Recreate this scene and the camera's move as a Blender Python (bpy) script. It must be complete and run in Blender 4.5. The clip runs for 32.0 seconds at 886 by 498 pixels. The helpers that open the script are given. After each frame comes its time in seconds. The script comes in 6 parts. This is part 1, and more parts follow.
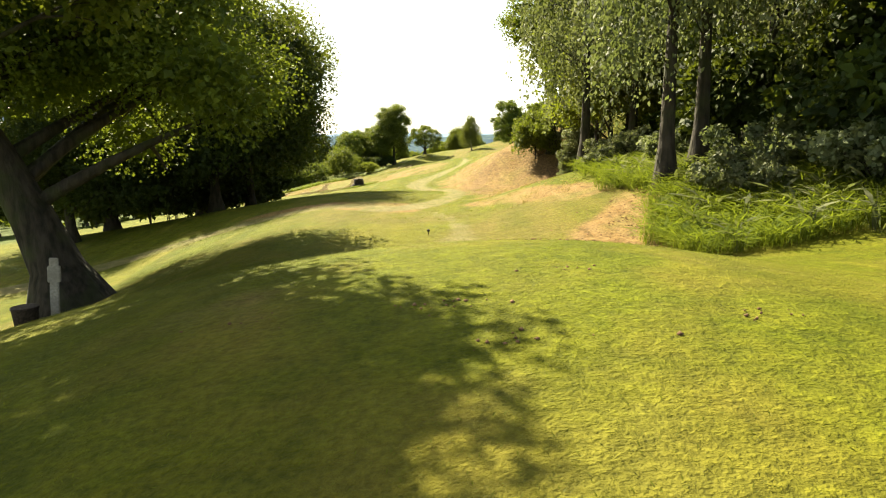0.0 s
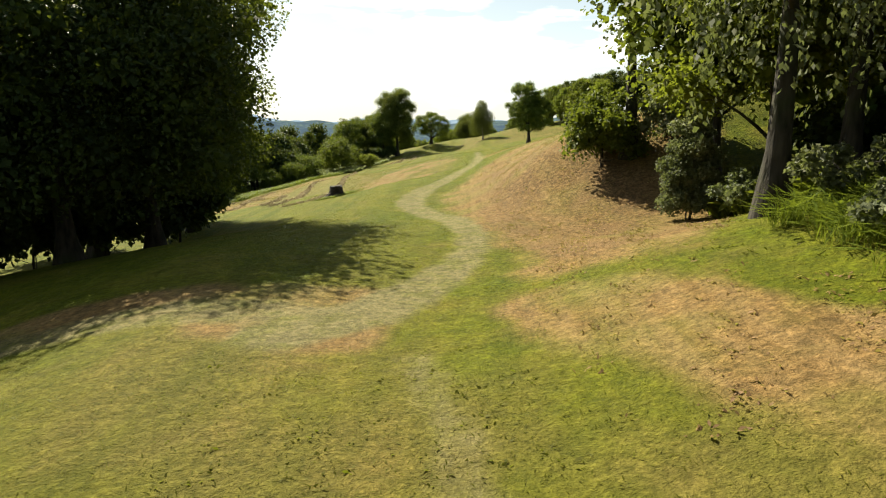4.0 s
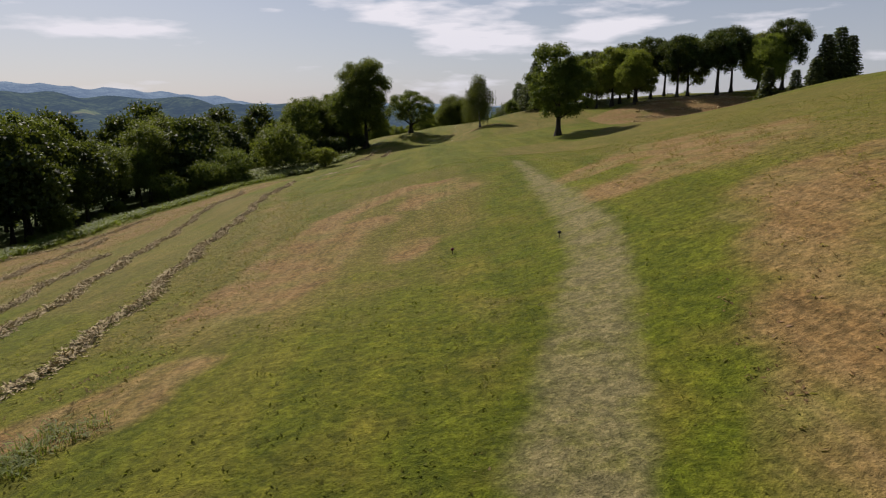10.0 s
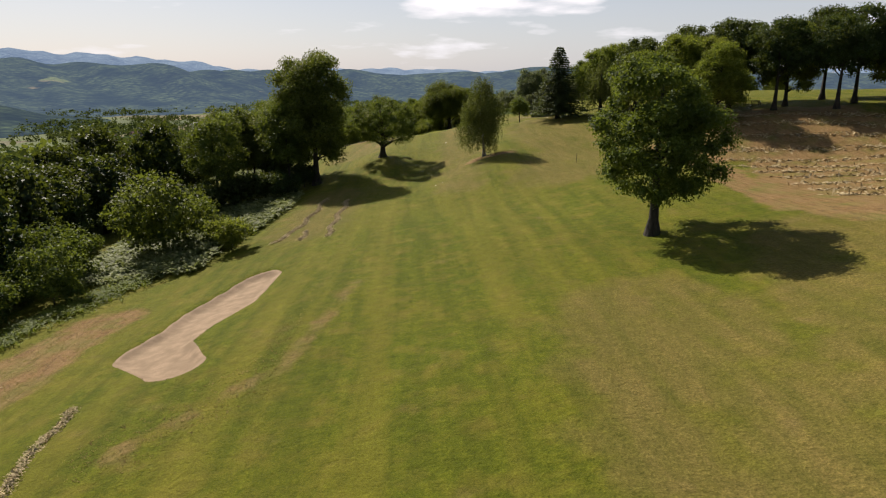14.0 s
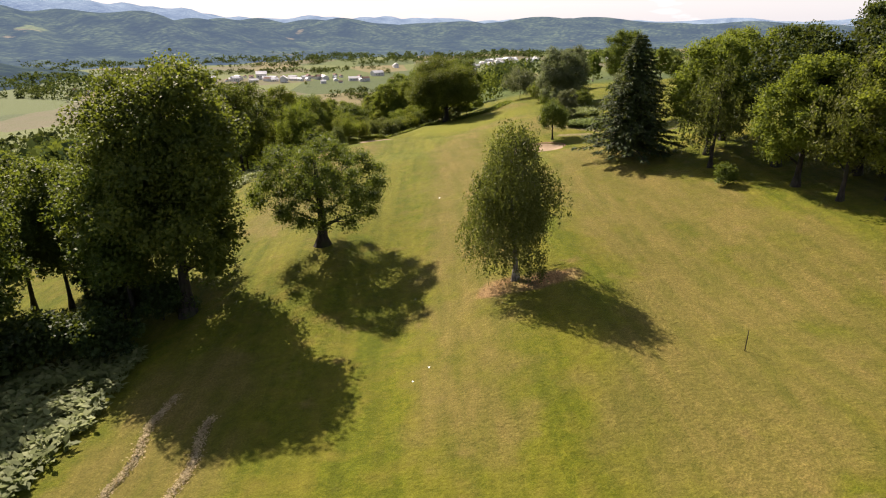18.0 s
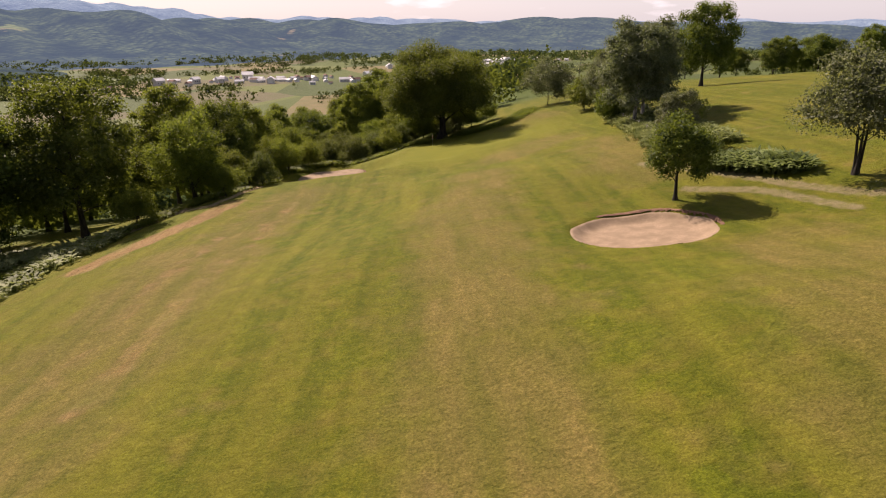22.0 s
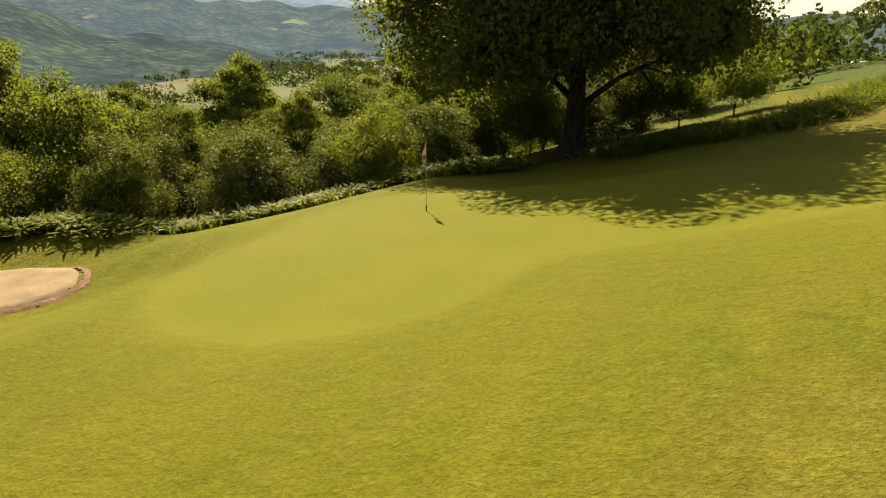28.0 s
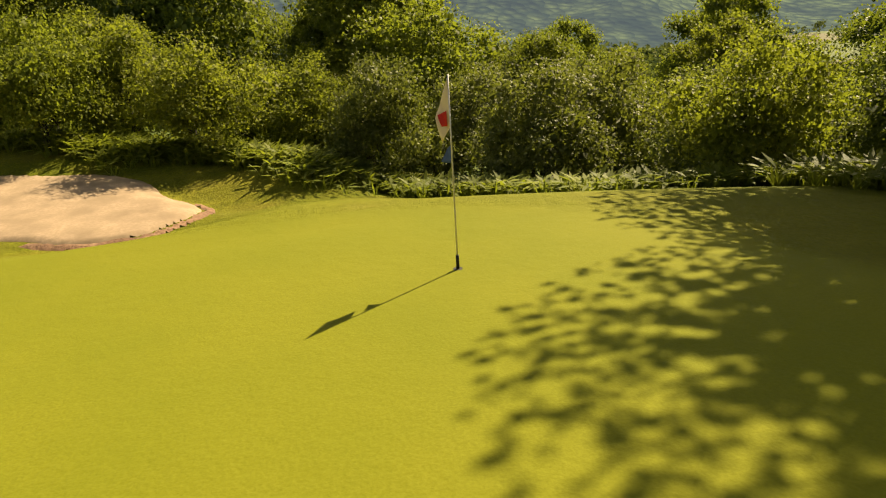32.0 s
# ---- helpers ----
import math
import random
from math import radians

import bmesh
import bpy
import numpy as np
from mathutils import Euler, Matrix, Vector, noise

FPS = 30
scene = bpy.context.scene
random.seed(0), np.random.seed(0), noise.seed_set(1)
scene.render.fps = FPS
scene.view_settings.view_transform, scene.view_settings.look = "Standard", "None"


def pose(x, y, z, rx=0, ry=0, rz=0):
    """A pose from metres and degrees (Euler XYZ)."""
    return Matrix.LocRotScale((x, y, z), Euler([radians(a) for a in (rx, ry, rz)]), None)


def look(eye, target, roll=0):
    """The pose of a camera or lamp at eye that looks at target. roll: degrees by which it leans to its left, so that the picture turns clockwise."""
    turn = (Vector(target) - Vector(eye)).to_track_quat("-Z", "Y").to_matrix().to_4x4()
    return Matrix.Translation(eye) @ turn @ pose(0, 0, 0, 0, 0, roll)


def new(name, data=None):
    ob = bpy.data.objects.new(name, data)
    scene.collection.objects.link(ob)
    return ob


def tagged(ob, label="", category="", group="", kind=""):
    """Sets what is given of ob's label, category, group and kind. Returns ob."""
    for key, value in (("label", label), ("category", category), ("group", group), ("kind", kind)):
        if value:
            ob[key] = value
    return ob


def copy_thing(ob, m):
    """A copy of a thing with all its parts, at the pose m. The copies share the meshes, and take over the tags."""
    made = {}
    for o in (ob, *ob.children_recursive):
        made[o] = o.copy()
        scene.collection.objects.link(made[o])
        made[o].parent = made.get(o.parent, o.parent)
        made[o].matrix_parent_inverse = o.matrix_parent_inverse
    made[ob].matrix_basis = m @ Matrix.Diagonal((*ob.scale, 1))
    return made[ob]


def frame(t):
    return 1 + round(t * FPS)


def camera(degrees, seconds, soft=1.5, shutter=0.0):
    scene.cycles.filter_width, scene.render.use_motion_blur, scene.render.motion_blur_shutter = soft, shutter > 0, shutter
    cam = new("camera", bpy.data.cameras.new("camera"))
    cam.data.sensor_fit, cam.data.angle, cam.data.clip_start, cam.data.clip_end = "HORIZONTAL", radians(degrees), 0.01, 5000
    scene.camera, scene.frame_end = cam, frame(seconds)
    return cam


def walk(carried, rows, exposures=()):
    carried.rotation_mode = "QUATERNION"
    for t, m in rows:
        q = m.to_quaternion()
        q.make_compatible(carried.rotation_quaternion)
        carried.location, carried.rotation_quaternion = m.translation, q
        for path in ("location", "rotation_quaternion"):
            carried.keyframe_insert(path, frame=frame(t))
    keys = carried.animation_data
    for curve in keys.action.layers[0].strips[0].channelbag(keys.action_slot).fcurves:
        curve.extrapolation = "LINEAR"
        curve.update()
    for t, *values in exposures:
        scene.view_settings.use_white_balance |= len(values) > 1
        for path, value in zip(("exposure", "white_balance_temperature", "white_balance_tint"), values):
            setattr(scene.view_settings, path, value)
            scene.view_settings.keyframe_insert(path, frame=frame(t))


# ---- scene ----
cam = camera(70.0, 32.0, 1.15)
PATH = [
    (0.0, pose(0.00, -0.00, 2.60, 79.85, 0.40, -0.07)),
    (0.5, pose(0.02, 2.26, 2.62, 79.88, 0.62, -0.00)),
    (1.0, pose(0.01, 4.47, 2.70, 79.87, 0.83, 0.07)),
    (1.5, pose(0.07, 6.90, 2.71, 79.91, 1.03, 0.17)),
    (2.0, pose(0.11, 9.48, 2.73, 79.93, 1.09, 0.24)),
    (2.5, pose(0.13, 12.21, 2.78, 79.79, 0.97, 0.33)),
    (4.5, pose(0.15, 22.64, 2.98, 78.21, 0.70, 0.80)),
    (5.0, pose(-0.05, 25.73, 2.95, 77.85, 0.63, 0.89)),
    (5.5, pose(-0.39, 29.05, 2.90, 77.80, 0.61, 0.95)),
    (6.0, pose(-0.73, 32.33, 2.85, 77.75, 0.64, 1.03)),
    (6.5, pose(-1.06, 35.86, 2.79, 77.76, 0.52, 1.11)),
    (7.0, pose(-1.34, 39.44, 2.87, 77.66, 0.32, 1.18)),
    (7.5, pose(-1.63, 43.17, 2.80, 77.65, 0.37, 1.05)),
    (8.0, pose(-1.86, 47.32, 2.75, 77.63, 0.43, 0.64)),
    (8.5, pose(-2.05, 51.72, 2.72, 77.55, 0.45, 0.16)),
    (9.0, pose(-2.13, 56.11, 2.58, 77.52, 0.47, -0.33)),
    (9.5, pose(-2.23, 60.67, 2.49, 77.48, 0.46, -0.90)),
    (10.0, pose(-2.18, 65.73, 2.42, 77.30, 0.38, -1.45)),
    (10.5, pose(-2.12, 71.14, 2.21, 77.24, 0.44, -1.99)),
    (11.0, pose(-2.23, 76.81, 2.09, 77.14, 0.52, -2.43)),
    (11.5, pose(-2.32, 82.61, 2.32, 77.04, 0.60, -2.86)),
    (12.0, pose(-2.33, 88.50, 3.13, 76.88, 0.52, -2.97)),
    (12.5, pose(-2.16, 94.49, 4.70, 76.72, 0.49, -2.95)),
    (13.0, pose(-1.79, 100.72, 6.62, 75.91, 0.44, -2.88)),
    (13.5, pose(-1.34, 107.23, 8.48, 75.11, 0.46, -2.77)),
    (14.0, pose(-0.82, 113.66, 10.11, 74.25, 0.43, -2.66)),
    (14.5, pose(-0.41, 120.03, 11.44, 73.50, 0.45, -2.60)),
    (16.5, pose(1.14, 145.79, 14.38, 70.54, 0.21, -2.73)),
    (17.0, pose(1.58, 152.29, 14.83, 70.07, 0.24, -2.73)),
    (17.5, pose(1.93, 158.67, 15.30, 69.96, 0.21, -2.78)),
    (18.0, pose(2.20, 164.96, 15.55, 70.00, 0.08, -2.84)),
    (18.5, pose(2.29, 171.37, 15.61, 70.05, 0.03, -2.93)),
    (19.0, pose(2.38, 178.02, 15.61, 70.05, 0.08, -3.01)),
    (19.5, pose(2.57, 184.60, 15.51, 70.07, 0.01, -3.05)),
    (20.0, pose(2.87, 191.28, 15.22, 70.11, 0.05, -3.11)),
    (20.5, pose(3.26, 197.92, 14.33, 70.14, -0.05, -3.12)),
    (21.0, pose(3.85, 204.63, 12.83, 70.15, -0.03, -3.15)),
    (21.5, pose(4.49, 211.32, 11.33, 70.17, 0.05, -3.22)),
    (22.0, pose(5.03, 217.94, 10.11, 70.12, 0.06, -3.22)),
    (22.5, pose(5.38, 224.65, 9.20, 70.12, 0.09, -3.30)),
    (23.0, pose(5.65, 231.40, 8.39, 70.21, 0.16, -3.34)),
    (23.5, pose(6.05, 238.11, 7.38, 70.15, 0.19, -3.36)),
    (24.0, pose(6.44, 245.09, 6.43, 70.19, 0.25, -3.42)),
    (24.5, pose(6.93, 252.27, 5.40, 70.19, 0.11, -3.42)),
    (26.5, pose(12.36, 279.53, 0.66, 70.52, -0.27, 4.89)),
    (27.0, pose(13.35, 284.48, -0.25, 70.28, -0.33, 8.86)),
    (27.5, pose(14.34, 288.89, -1.19, 70.13, -0.24, 13.24)),
    (28.0, pose(15.20, 292.49, -2.05, 70.13, -0.11, 18.41)),
    (28.5, pose(15.86, 295.33, -2.69, 70.04, 0.12, 23.70)),
    (29.0, pose(16.33, 297.85, -3.21, 69.94, 0.45, 29.36)),
    (29.5, pose(16.40, 300.11, -3.68, 70.04, 1.07, 35.51)),
    (30.0, pose(16.39, 302.10, -4.12, 70.24, 1.84, 41.77)),
    (30.5, pose(16.30, 303.79, -4.43, 70.30, 2.56, 47.95)),
    (31.0, pose(15.95, 305.46, -4.58, 69.82, 3.07, 54.58)),
    (31.5, pose(15.40, 306.93, -4.67, 68.92, 3.28, 61.90)),
    (32.0, pose(14.83, 308.12, -4.74, 67.82, 3.31, 69.61)),
]
walk(cam, PATH, exposures=[(0, 2.12, 7900, 1), (2.5, 1.55, 7500, 3), (5, 1.2, 6800, 2), (7, 0.84, 6550, 6), (9, 0.18, 6250, 18), (14.5, 0.68, 6550, 16), (17, 1.12, 6600, 20),
                           (20, 1.36, 7200, 24), (22, 0.93, 7000, 31), (24.5, 0.84, 7000, 17), (27, 1.2, 8300, 7), (29, 1.35, 8600, 8), (32, 1.5, 9100, 10)])
# ---------------------------------------------------------------- light
SUN_TURN, SUN_HEIGHT = radians(-33), radians(40.5)
world = bpy.data.worlds.new("sky")
scene.world = world
world.use_nodes = True
wn, wl = world.node_tree.nodes, world.node_tree.links
wn.clear()
sky = wn.new("ShaderNodeTexSky")
sky.sky_type, sky.sun_disc = "NISHITA", False
sky.sun_elevation, sky.sun_rotation = SUN_HEIGHT, SUN_TURN
sky.air_density, sky.dust_density, sky.ozone_density, sky.altitude = 1.0, 1.2, 1.6, 300
where = wn.new("ShaderNodeTexCoord")
stretch = wn.new("ShaderNodeMapping")
stretch.inputs["Scale"].default_value = (2.0, 2.0, 10.0)
puffs = wn.new("ShaderNodeTexNoise")
puffs.inputs["Scale"].default_value, puffs.inputs["Detail"].default_value = 2.3, 8
ramp = wn.new("ShaderNodeValToRGB")
ramp.color_ramp.elements[0].position, ramp.color_ramp.elements[1].position = 0.56, 0.66
cloud = wn.new("ShaderNodeMixRGB")
cloud.inputs[2].default_value = (17.0, 16.4, 16.0, 1)
back = wn.new("ShaderNodeBackground")
back.inputs["Strength"].default_value = 0.05
out = wn.new("ShaderNodeOutputWorld")
wl.new(where.outputs["Generated"], stretch.inputs["Vector"])
wl.new(stretch.outputs["Vector"], puffs.inputs["Vector"])
wl.new(puffs.outputs["Fac"], ramp.inputs["Fac"])
wl.new(ramp.outputs["Color"], cloud.inputs[0])
wl.new(sky.outputs["Color"], cloud.inputs[1])
veil = wn.new("ShaderNodeMixRGB")
height = wn.new("ShaderNodeSeparateXYZ")
haze = wn.new("ShaderNodeMapRange")
haze.interpolation_type = "SMOOTHSTEP"
haze.inputs["From Min"].default_value, haze.inputs["From Max"].default_value = -0.05, 0.45
haze.inputs["To Min"].default_value, haze.inputs["To Max"].default_value = 0.6, 0.0
wl.new(where.outputs["Generated"], height.inputs["Vector"])
wl.new(height.outputs["Z"], haze.inputs["Value"])
wl.new(haze.outputs["Result"], veil.inputs[0])
veil.inputs[2].default_value = (9.9, 10.4, 11.0, 1)
wl.new(cloud.outputs["Color"], veil.inputs[1])
wl.new(veil.outputs["Color"], back.inputs["Color"])
wl.new(back.outputs["Background"], out.inputs["Surface"])

lamp = bpy.data.lights.new("sun", "SUN")
lamp.energy, lamp.angle, lamp.color = 5.0, radians(0.5), (1.0, 0.93, 0.80)
sun = new("sun", lamp)
to_sun = Vector((math.sin(SUN_TURN) * math.cos(SUN_HEIGHT), math.cos(SUN_TURN) * math.cos(SUN_HEIGHT), math.sin(SUN_HEIGHT)))
sun.matrix_world = look(to_sun * 200, (0, 0, 0))

# ---------------------------------------------------------------- small tools


def material(name, rough=0.8, metal=0.0):
    m = bpy.data.materials.new(name)
    m.use_nodes = True
    b = m.node_tree.nodes["Principled BSDF"]
    b.inputs["Roughness"].default_value, b.inputs["Metallic"].default_value = rough, metal
    b.inputs["Specular IOR Level"].default_value = 0.25
    return m, m.node_tree.nodes, m.node_tree.links, b


def mix_colour(nodes, links, fac, one, two, kind="MIX"):
    n = nodes.new("ShaderNodeMixRGB")
    n.blend_type = kind
    for socket, v in zip(n.inputs, (fac, one, two)):
        if isinstance(v, bpy.types.NodeSocket):
            links.new(v, socket)
        elif isinstance(v, tuple):
            socket.default_value = (*v, 1)
        else:
            socket.default_value = v
    return n.outputs[0]


def noise_of(nodes, links, scale, detail=3, vector=None, low=0.35, high=0.65, stretch=None, rough=0.5):
    """Noise between 0 and 1, in metres of the world."""
    if vector is None:
        vector = nodes.new("ShaderNodeTexCoord").outputs["Object"]
    if stretch:
        mp = nodes.new("ShaderNodeMapping")
        mp.inputs["Scale"].default_value = stretch
        links.new(vector, mp.inputs["Vector"])
        vector = mp.outputs["Vector"]
    n = nodes.new("ShaderNodeTexNoise")
    n.inputs["Scale"].default_value, n.inputs["Detail"].default_value = scale, detail
    n.inputs["Roughness"].default_value = rough
    links.new(vector, n.inputs["Vector"])
    r = nodes.new("ShaderNodeMapRange")
    r.inputs["From Min"].default_value, r.inputs["From Max"].default_value = low, high
    links.new(n.outputs["Fac"], r.inputs["Value"])
    return r.outputs["Result"]


def bump_of(nodes, links, height, b, strength=0.5, distance=0.03):
    n = nodes.new("ShaderNodeBump")
    n.inputs["Strength"].default_value, n.inputs["Distance"].default_value = strength, distance
    links.new(height, n.inputs["Height"])
    links.new(n.outputs["Normal"], b.inputs["Normal"])


def mesh_of(name, verts, faces, mat, smooth=False):
    """A mesh from arrays: verts (n, 3) and faces (m, 3 or 4)."""
    verts, faces = np.asarray(verts, np.float32), np.asarray(faces, np.int32)
    me = bpy.data.meshes.new(name)
    me.vertices.add(len(verts))
    me.vertices.foreach_set("co", verts.ravel())
    me.loops.add(faces.size)
    me.loops.foreach_set("vertex_index", faces.ravel())
    me.polygons.add(len(faces))
    me.polygons.foreach_set("loop_start", np.arange(0, faces.size, faces.shape[1], dtype=np.int32))
    if smooth:
        me.polygons.foreach_set("use_smooth", np.ones(len(faces), bool))
    me.update(calc_edges=True)
    if mat:
        me.materials.append(mat)
    return me


def part(name, data, parent, label=""):
    """One mesh object under a thing; data is a mesh or a bmesh with its material."""
    ob = new(name, data)
    ob.parent = parent
    return tagged(ob, label)


def from_bm(name, bm, mat, smooth=False):
    me = bpy.data.meshes.new(name)
    bm.to_mesh(me)
    bm.free()
    if smooth:
        for p in me.polygons:
            p.use_smooth = True
    me.materials.append(mat)
    return me


def thing(name, m, label, category, group="", kind=""):
    ob = new(name)
    ob.empty_display_size = 0.2
    ob.matrix_basis = m
    return tagged(ob, label, category, group, kind)


def tube(path, radii, sides=8):
    """Vertices and quads of a tapering tube along a path."""
    path, radii = np.asarray(path, float), np.asarray(radii, float)
    ahead = np.gradient(path, axis=0)
    ahead /= np.linalg.norm(ahead, axis=1)[:, None] + 1e-9
    side = np.cross(ahead, (0.31, 0.95, 0.02))
    side /= np.linalg.norm(side, axis=1)[:, None] + 1e-9
    up = np.cross(side, ahead)
    a = np.linspace(0, 2 * np.pi, sides, endpoint=False)
    ring = side[:, None] * np.cos(a)[None, :, None] + up[:, None] * np.sin(a)[None, :, None]
    v = (path[:, None] + ring * radii[:, None, None]).reshape(-1, 3)
    i, j = np.meshgrid(np.arange(len(path) - 1), np.arange(sides), indexing="ij")
    k = (j + 1) % sides
    f = np.stack([i * sides + j, i * sides + k, (i + 1) * sides + k, (i + 1) * sides + j], -1).reshape(-1, 4)
    return v, f


def merged(pieces):
    vs, fs, n = [], [], 0
    for v, f in pieces:
        vs.append(v)
        fs.append(f + n)
        n += len(v)
    return np.concatenate(vs), np.concatenate(fs)


def unit(v):
    return v / (np.linalg.norm(v, axis=-1, keepdims=True) + 1e-9)


def leaf_blades(at, ahead, normal, length, width):
    """Folded leaf blades: each four corners, a fold along the middle rib."""
    ahead = unit(ahead)
    side = unit(np.cross(ahead, normal))
    lift = unit(np.cross(side, ahead))
    length, width = np.asarray(length)[:, None], np.asarray(width)[:, None]
    tip = at + ahead * length
    mid = at + ahead * length * 0.45 + lift * width * 0.22
    v = np.stack([at, mid + side * width * 0.5, tip, mid - side * width * 0.5], 1).reshape(-1, 3)
    return v, np.arange(len(at) * 4, dtype=np.int32).reshape(-1, 4)


# ---------------------------------------------------------------- materials
def leaf_material(name, dark, light, sheen=0.12, glow_through=0.42, warmth=0.55):
    m, n, l, b = material(name, 0.62)
    geo = n.new("ShaderNodeNewGeometry")
    info = n.new("ShaderNodeObjectInfo")
    big = noise_of(n, l, 0.35, 2)
    c = mix_colour(n, l, geo.outputs["Random Per Island"], dark, light)
    c = mix_colour(n, l, big, c, tuple(0.75 * v for v in dark))
    hue = n.new("ShaderNodeHueSaturation")
    shift = n.new("ShaderNodeMapRange")
    shift.inputs["To Min"].default_value, shift.inputs["To Max"].default_value = 0.475, 0.515
    l.new(info.outputs["Random"], shift.inputs["Value"])
    l.new(shift.outputs["Result"], hue.inputs["Hue"])
    l.new(c, hue.inputs["Color"])
    l.new(hue.outputs["Color"], b.inputs["Base Color"])
    b.inputs["Specular IOR Level"].default_value = sheen
    through_leaf = n.new("ShaderNodeBsdfTranslucent")
    warm = mix_colour(n, l, warmth, hue.outputs["Color"], (0.30, 0.36, 0.03))
    l.new(warm, through_leaf.inputs["Color"])
    mix = n.new("ShaderNodeMixShader")
    mix.inputs[0].default_value = glow_through
    l.new(b.outputs[0], mix.inputs[1])
    l.new(through_leaf.outputs[0], mix.inputs[2])
    l.new(mix.outputs[0], n["Material Output"].inputs["Surface"])
    return m


def bark_material(name, dark, light):
    m, n, l, b = material(name, 0.9)
    g = noise_of(n, l, 5, 5, stretch=(1, 1, 0.25))
    c = mix_colour(n, l, g, dark, light)
    moss = noise_of(n, l, 0.9, 3, low=0.5, high=0.7)
    c = mix_colour(n, l, moss, c, (0.030, 0.038, 0.014))
    l.new(c, b.inputs["Base Color"])
    bump_of(n, l, g, b, 0.8, 0.04)
    return m


LEAF = leaf_material("broad_leaf", (0.038, 0.064, 0.011), (0.140, 0.178, 0.030), 0.16, 0.34, 0.5)
LEAF_YELLOW = leaf_material("young_leaf", (0.085, 0.120, 0.016), (0.190, 0.225, 0.030), 0.15, 0.44, 0.5)
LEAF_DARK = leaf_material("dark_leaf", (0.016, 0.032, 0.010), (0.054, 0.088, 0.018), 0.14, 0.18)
LEAF_GREY = leaf_material("grey_leaf", (0.075, 0.095, 0.045), (0.225, 0.245, 0.130), 0.2, 0.38, 0.25)
LEAF_BIRCH = leaf_material("birch_leaf", (0.060, 0.078, 0.020), (0.140, 0.160, 0.042), 0.16, 0.30, 0.4)
NEEDLE = leaf_material("needle", (0.030, 0.046, 0.018), (0.078, 0.096, 0.036), 0.12, 0.2)
BRACKEN = leaf_material("bracken_leaf", (0.13, 0.17, 0.05), (0.30, 0.34, 0.14), 0.15, 0.4, 0.2)
FERN = leaf_material("fern", (0.075, 0.11, 0.014), (0.17, 0.205, 0.032))
# distance haze is painted into this leaf's colour, its darks lifted
LEAF_HAZED = leaf_material("hazed_leaf", (0.045, 0.066, 0.026), (0.105, 0.135, 0.050), 0.0, 0.2, 0.3)
LEAF_FAR_YOUNG = leaf_material("far_young_leaf", (0.085, 0.115, 0.022), (0.175, 0.205, 0.042), 0.0, 0.3, 0.4)
BARK = bark_material("bark", (0.014, 0.012, 0.009), (0.048, 0.040, 0.031))
BARK_BIRCH = bark_material("birch_bark", (0.05, 0.045, 0.04), (0.33, 0.31, 0.27))


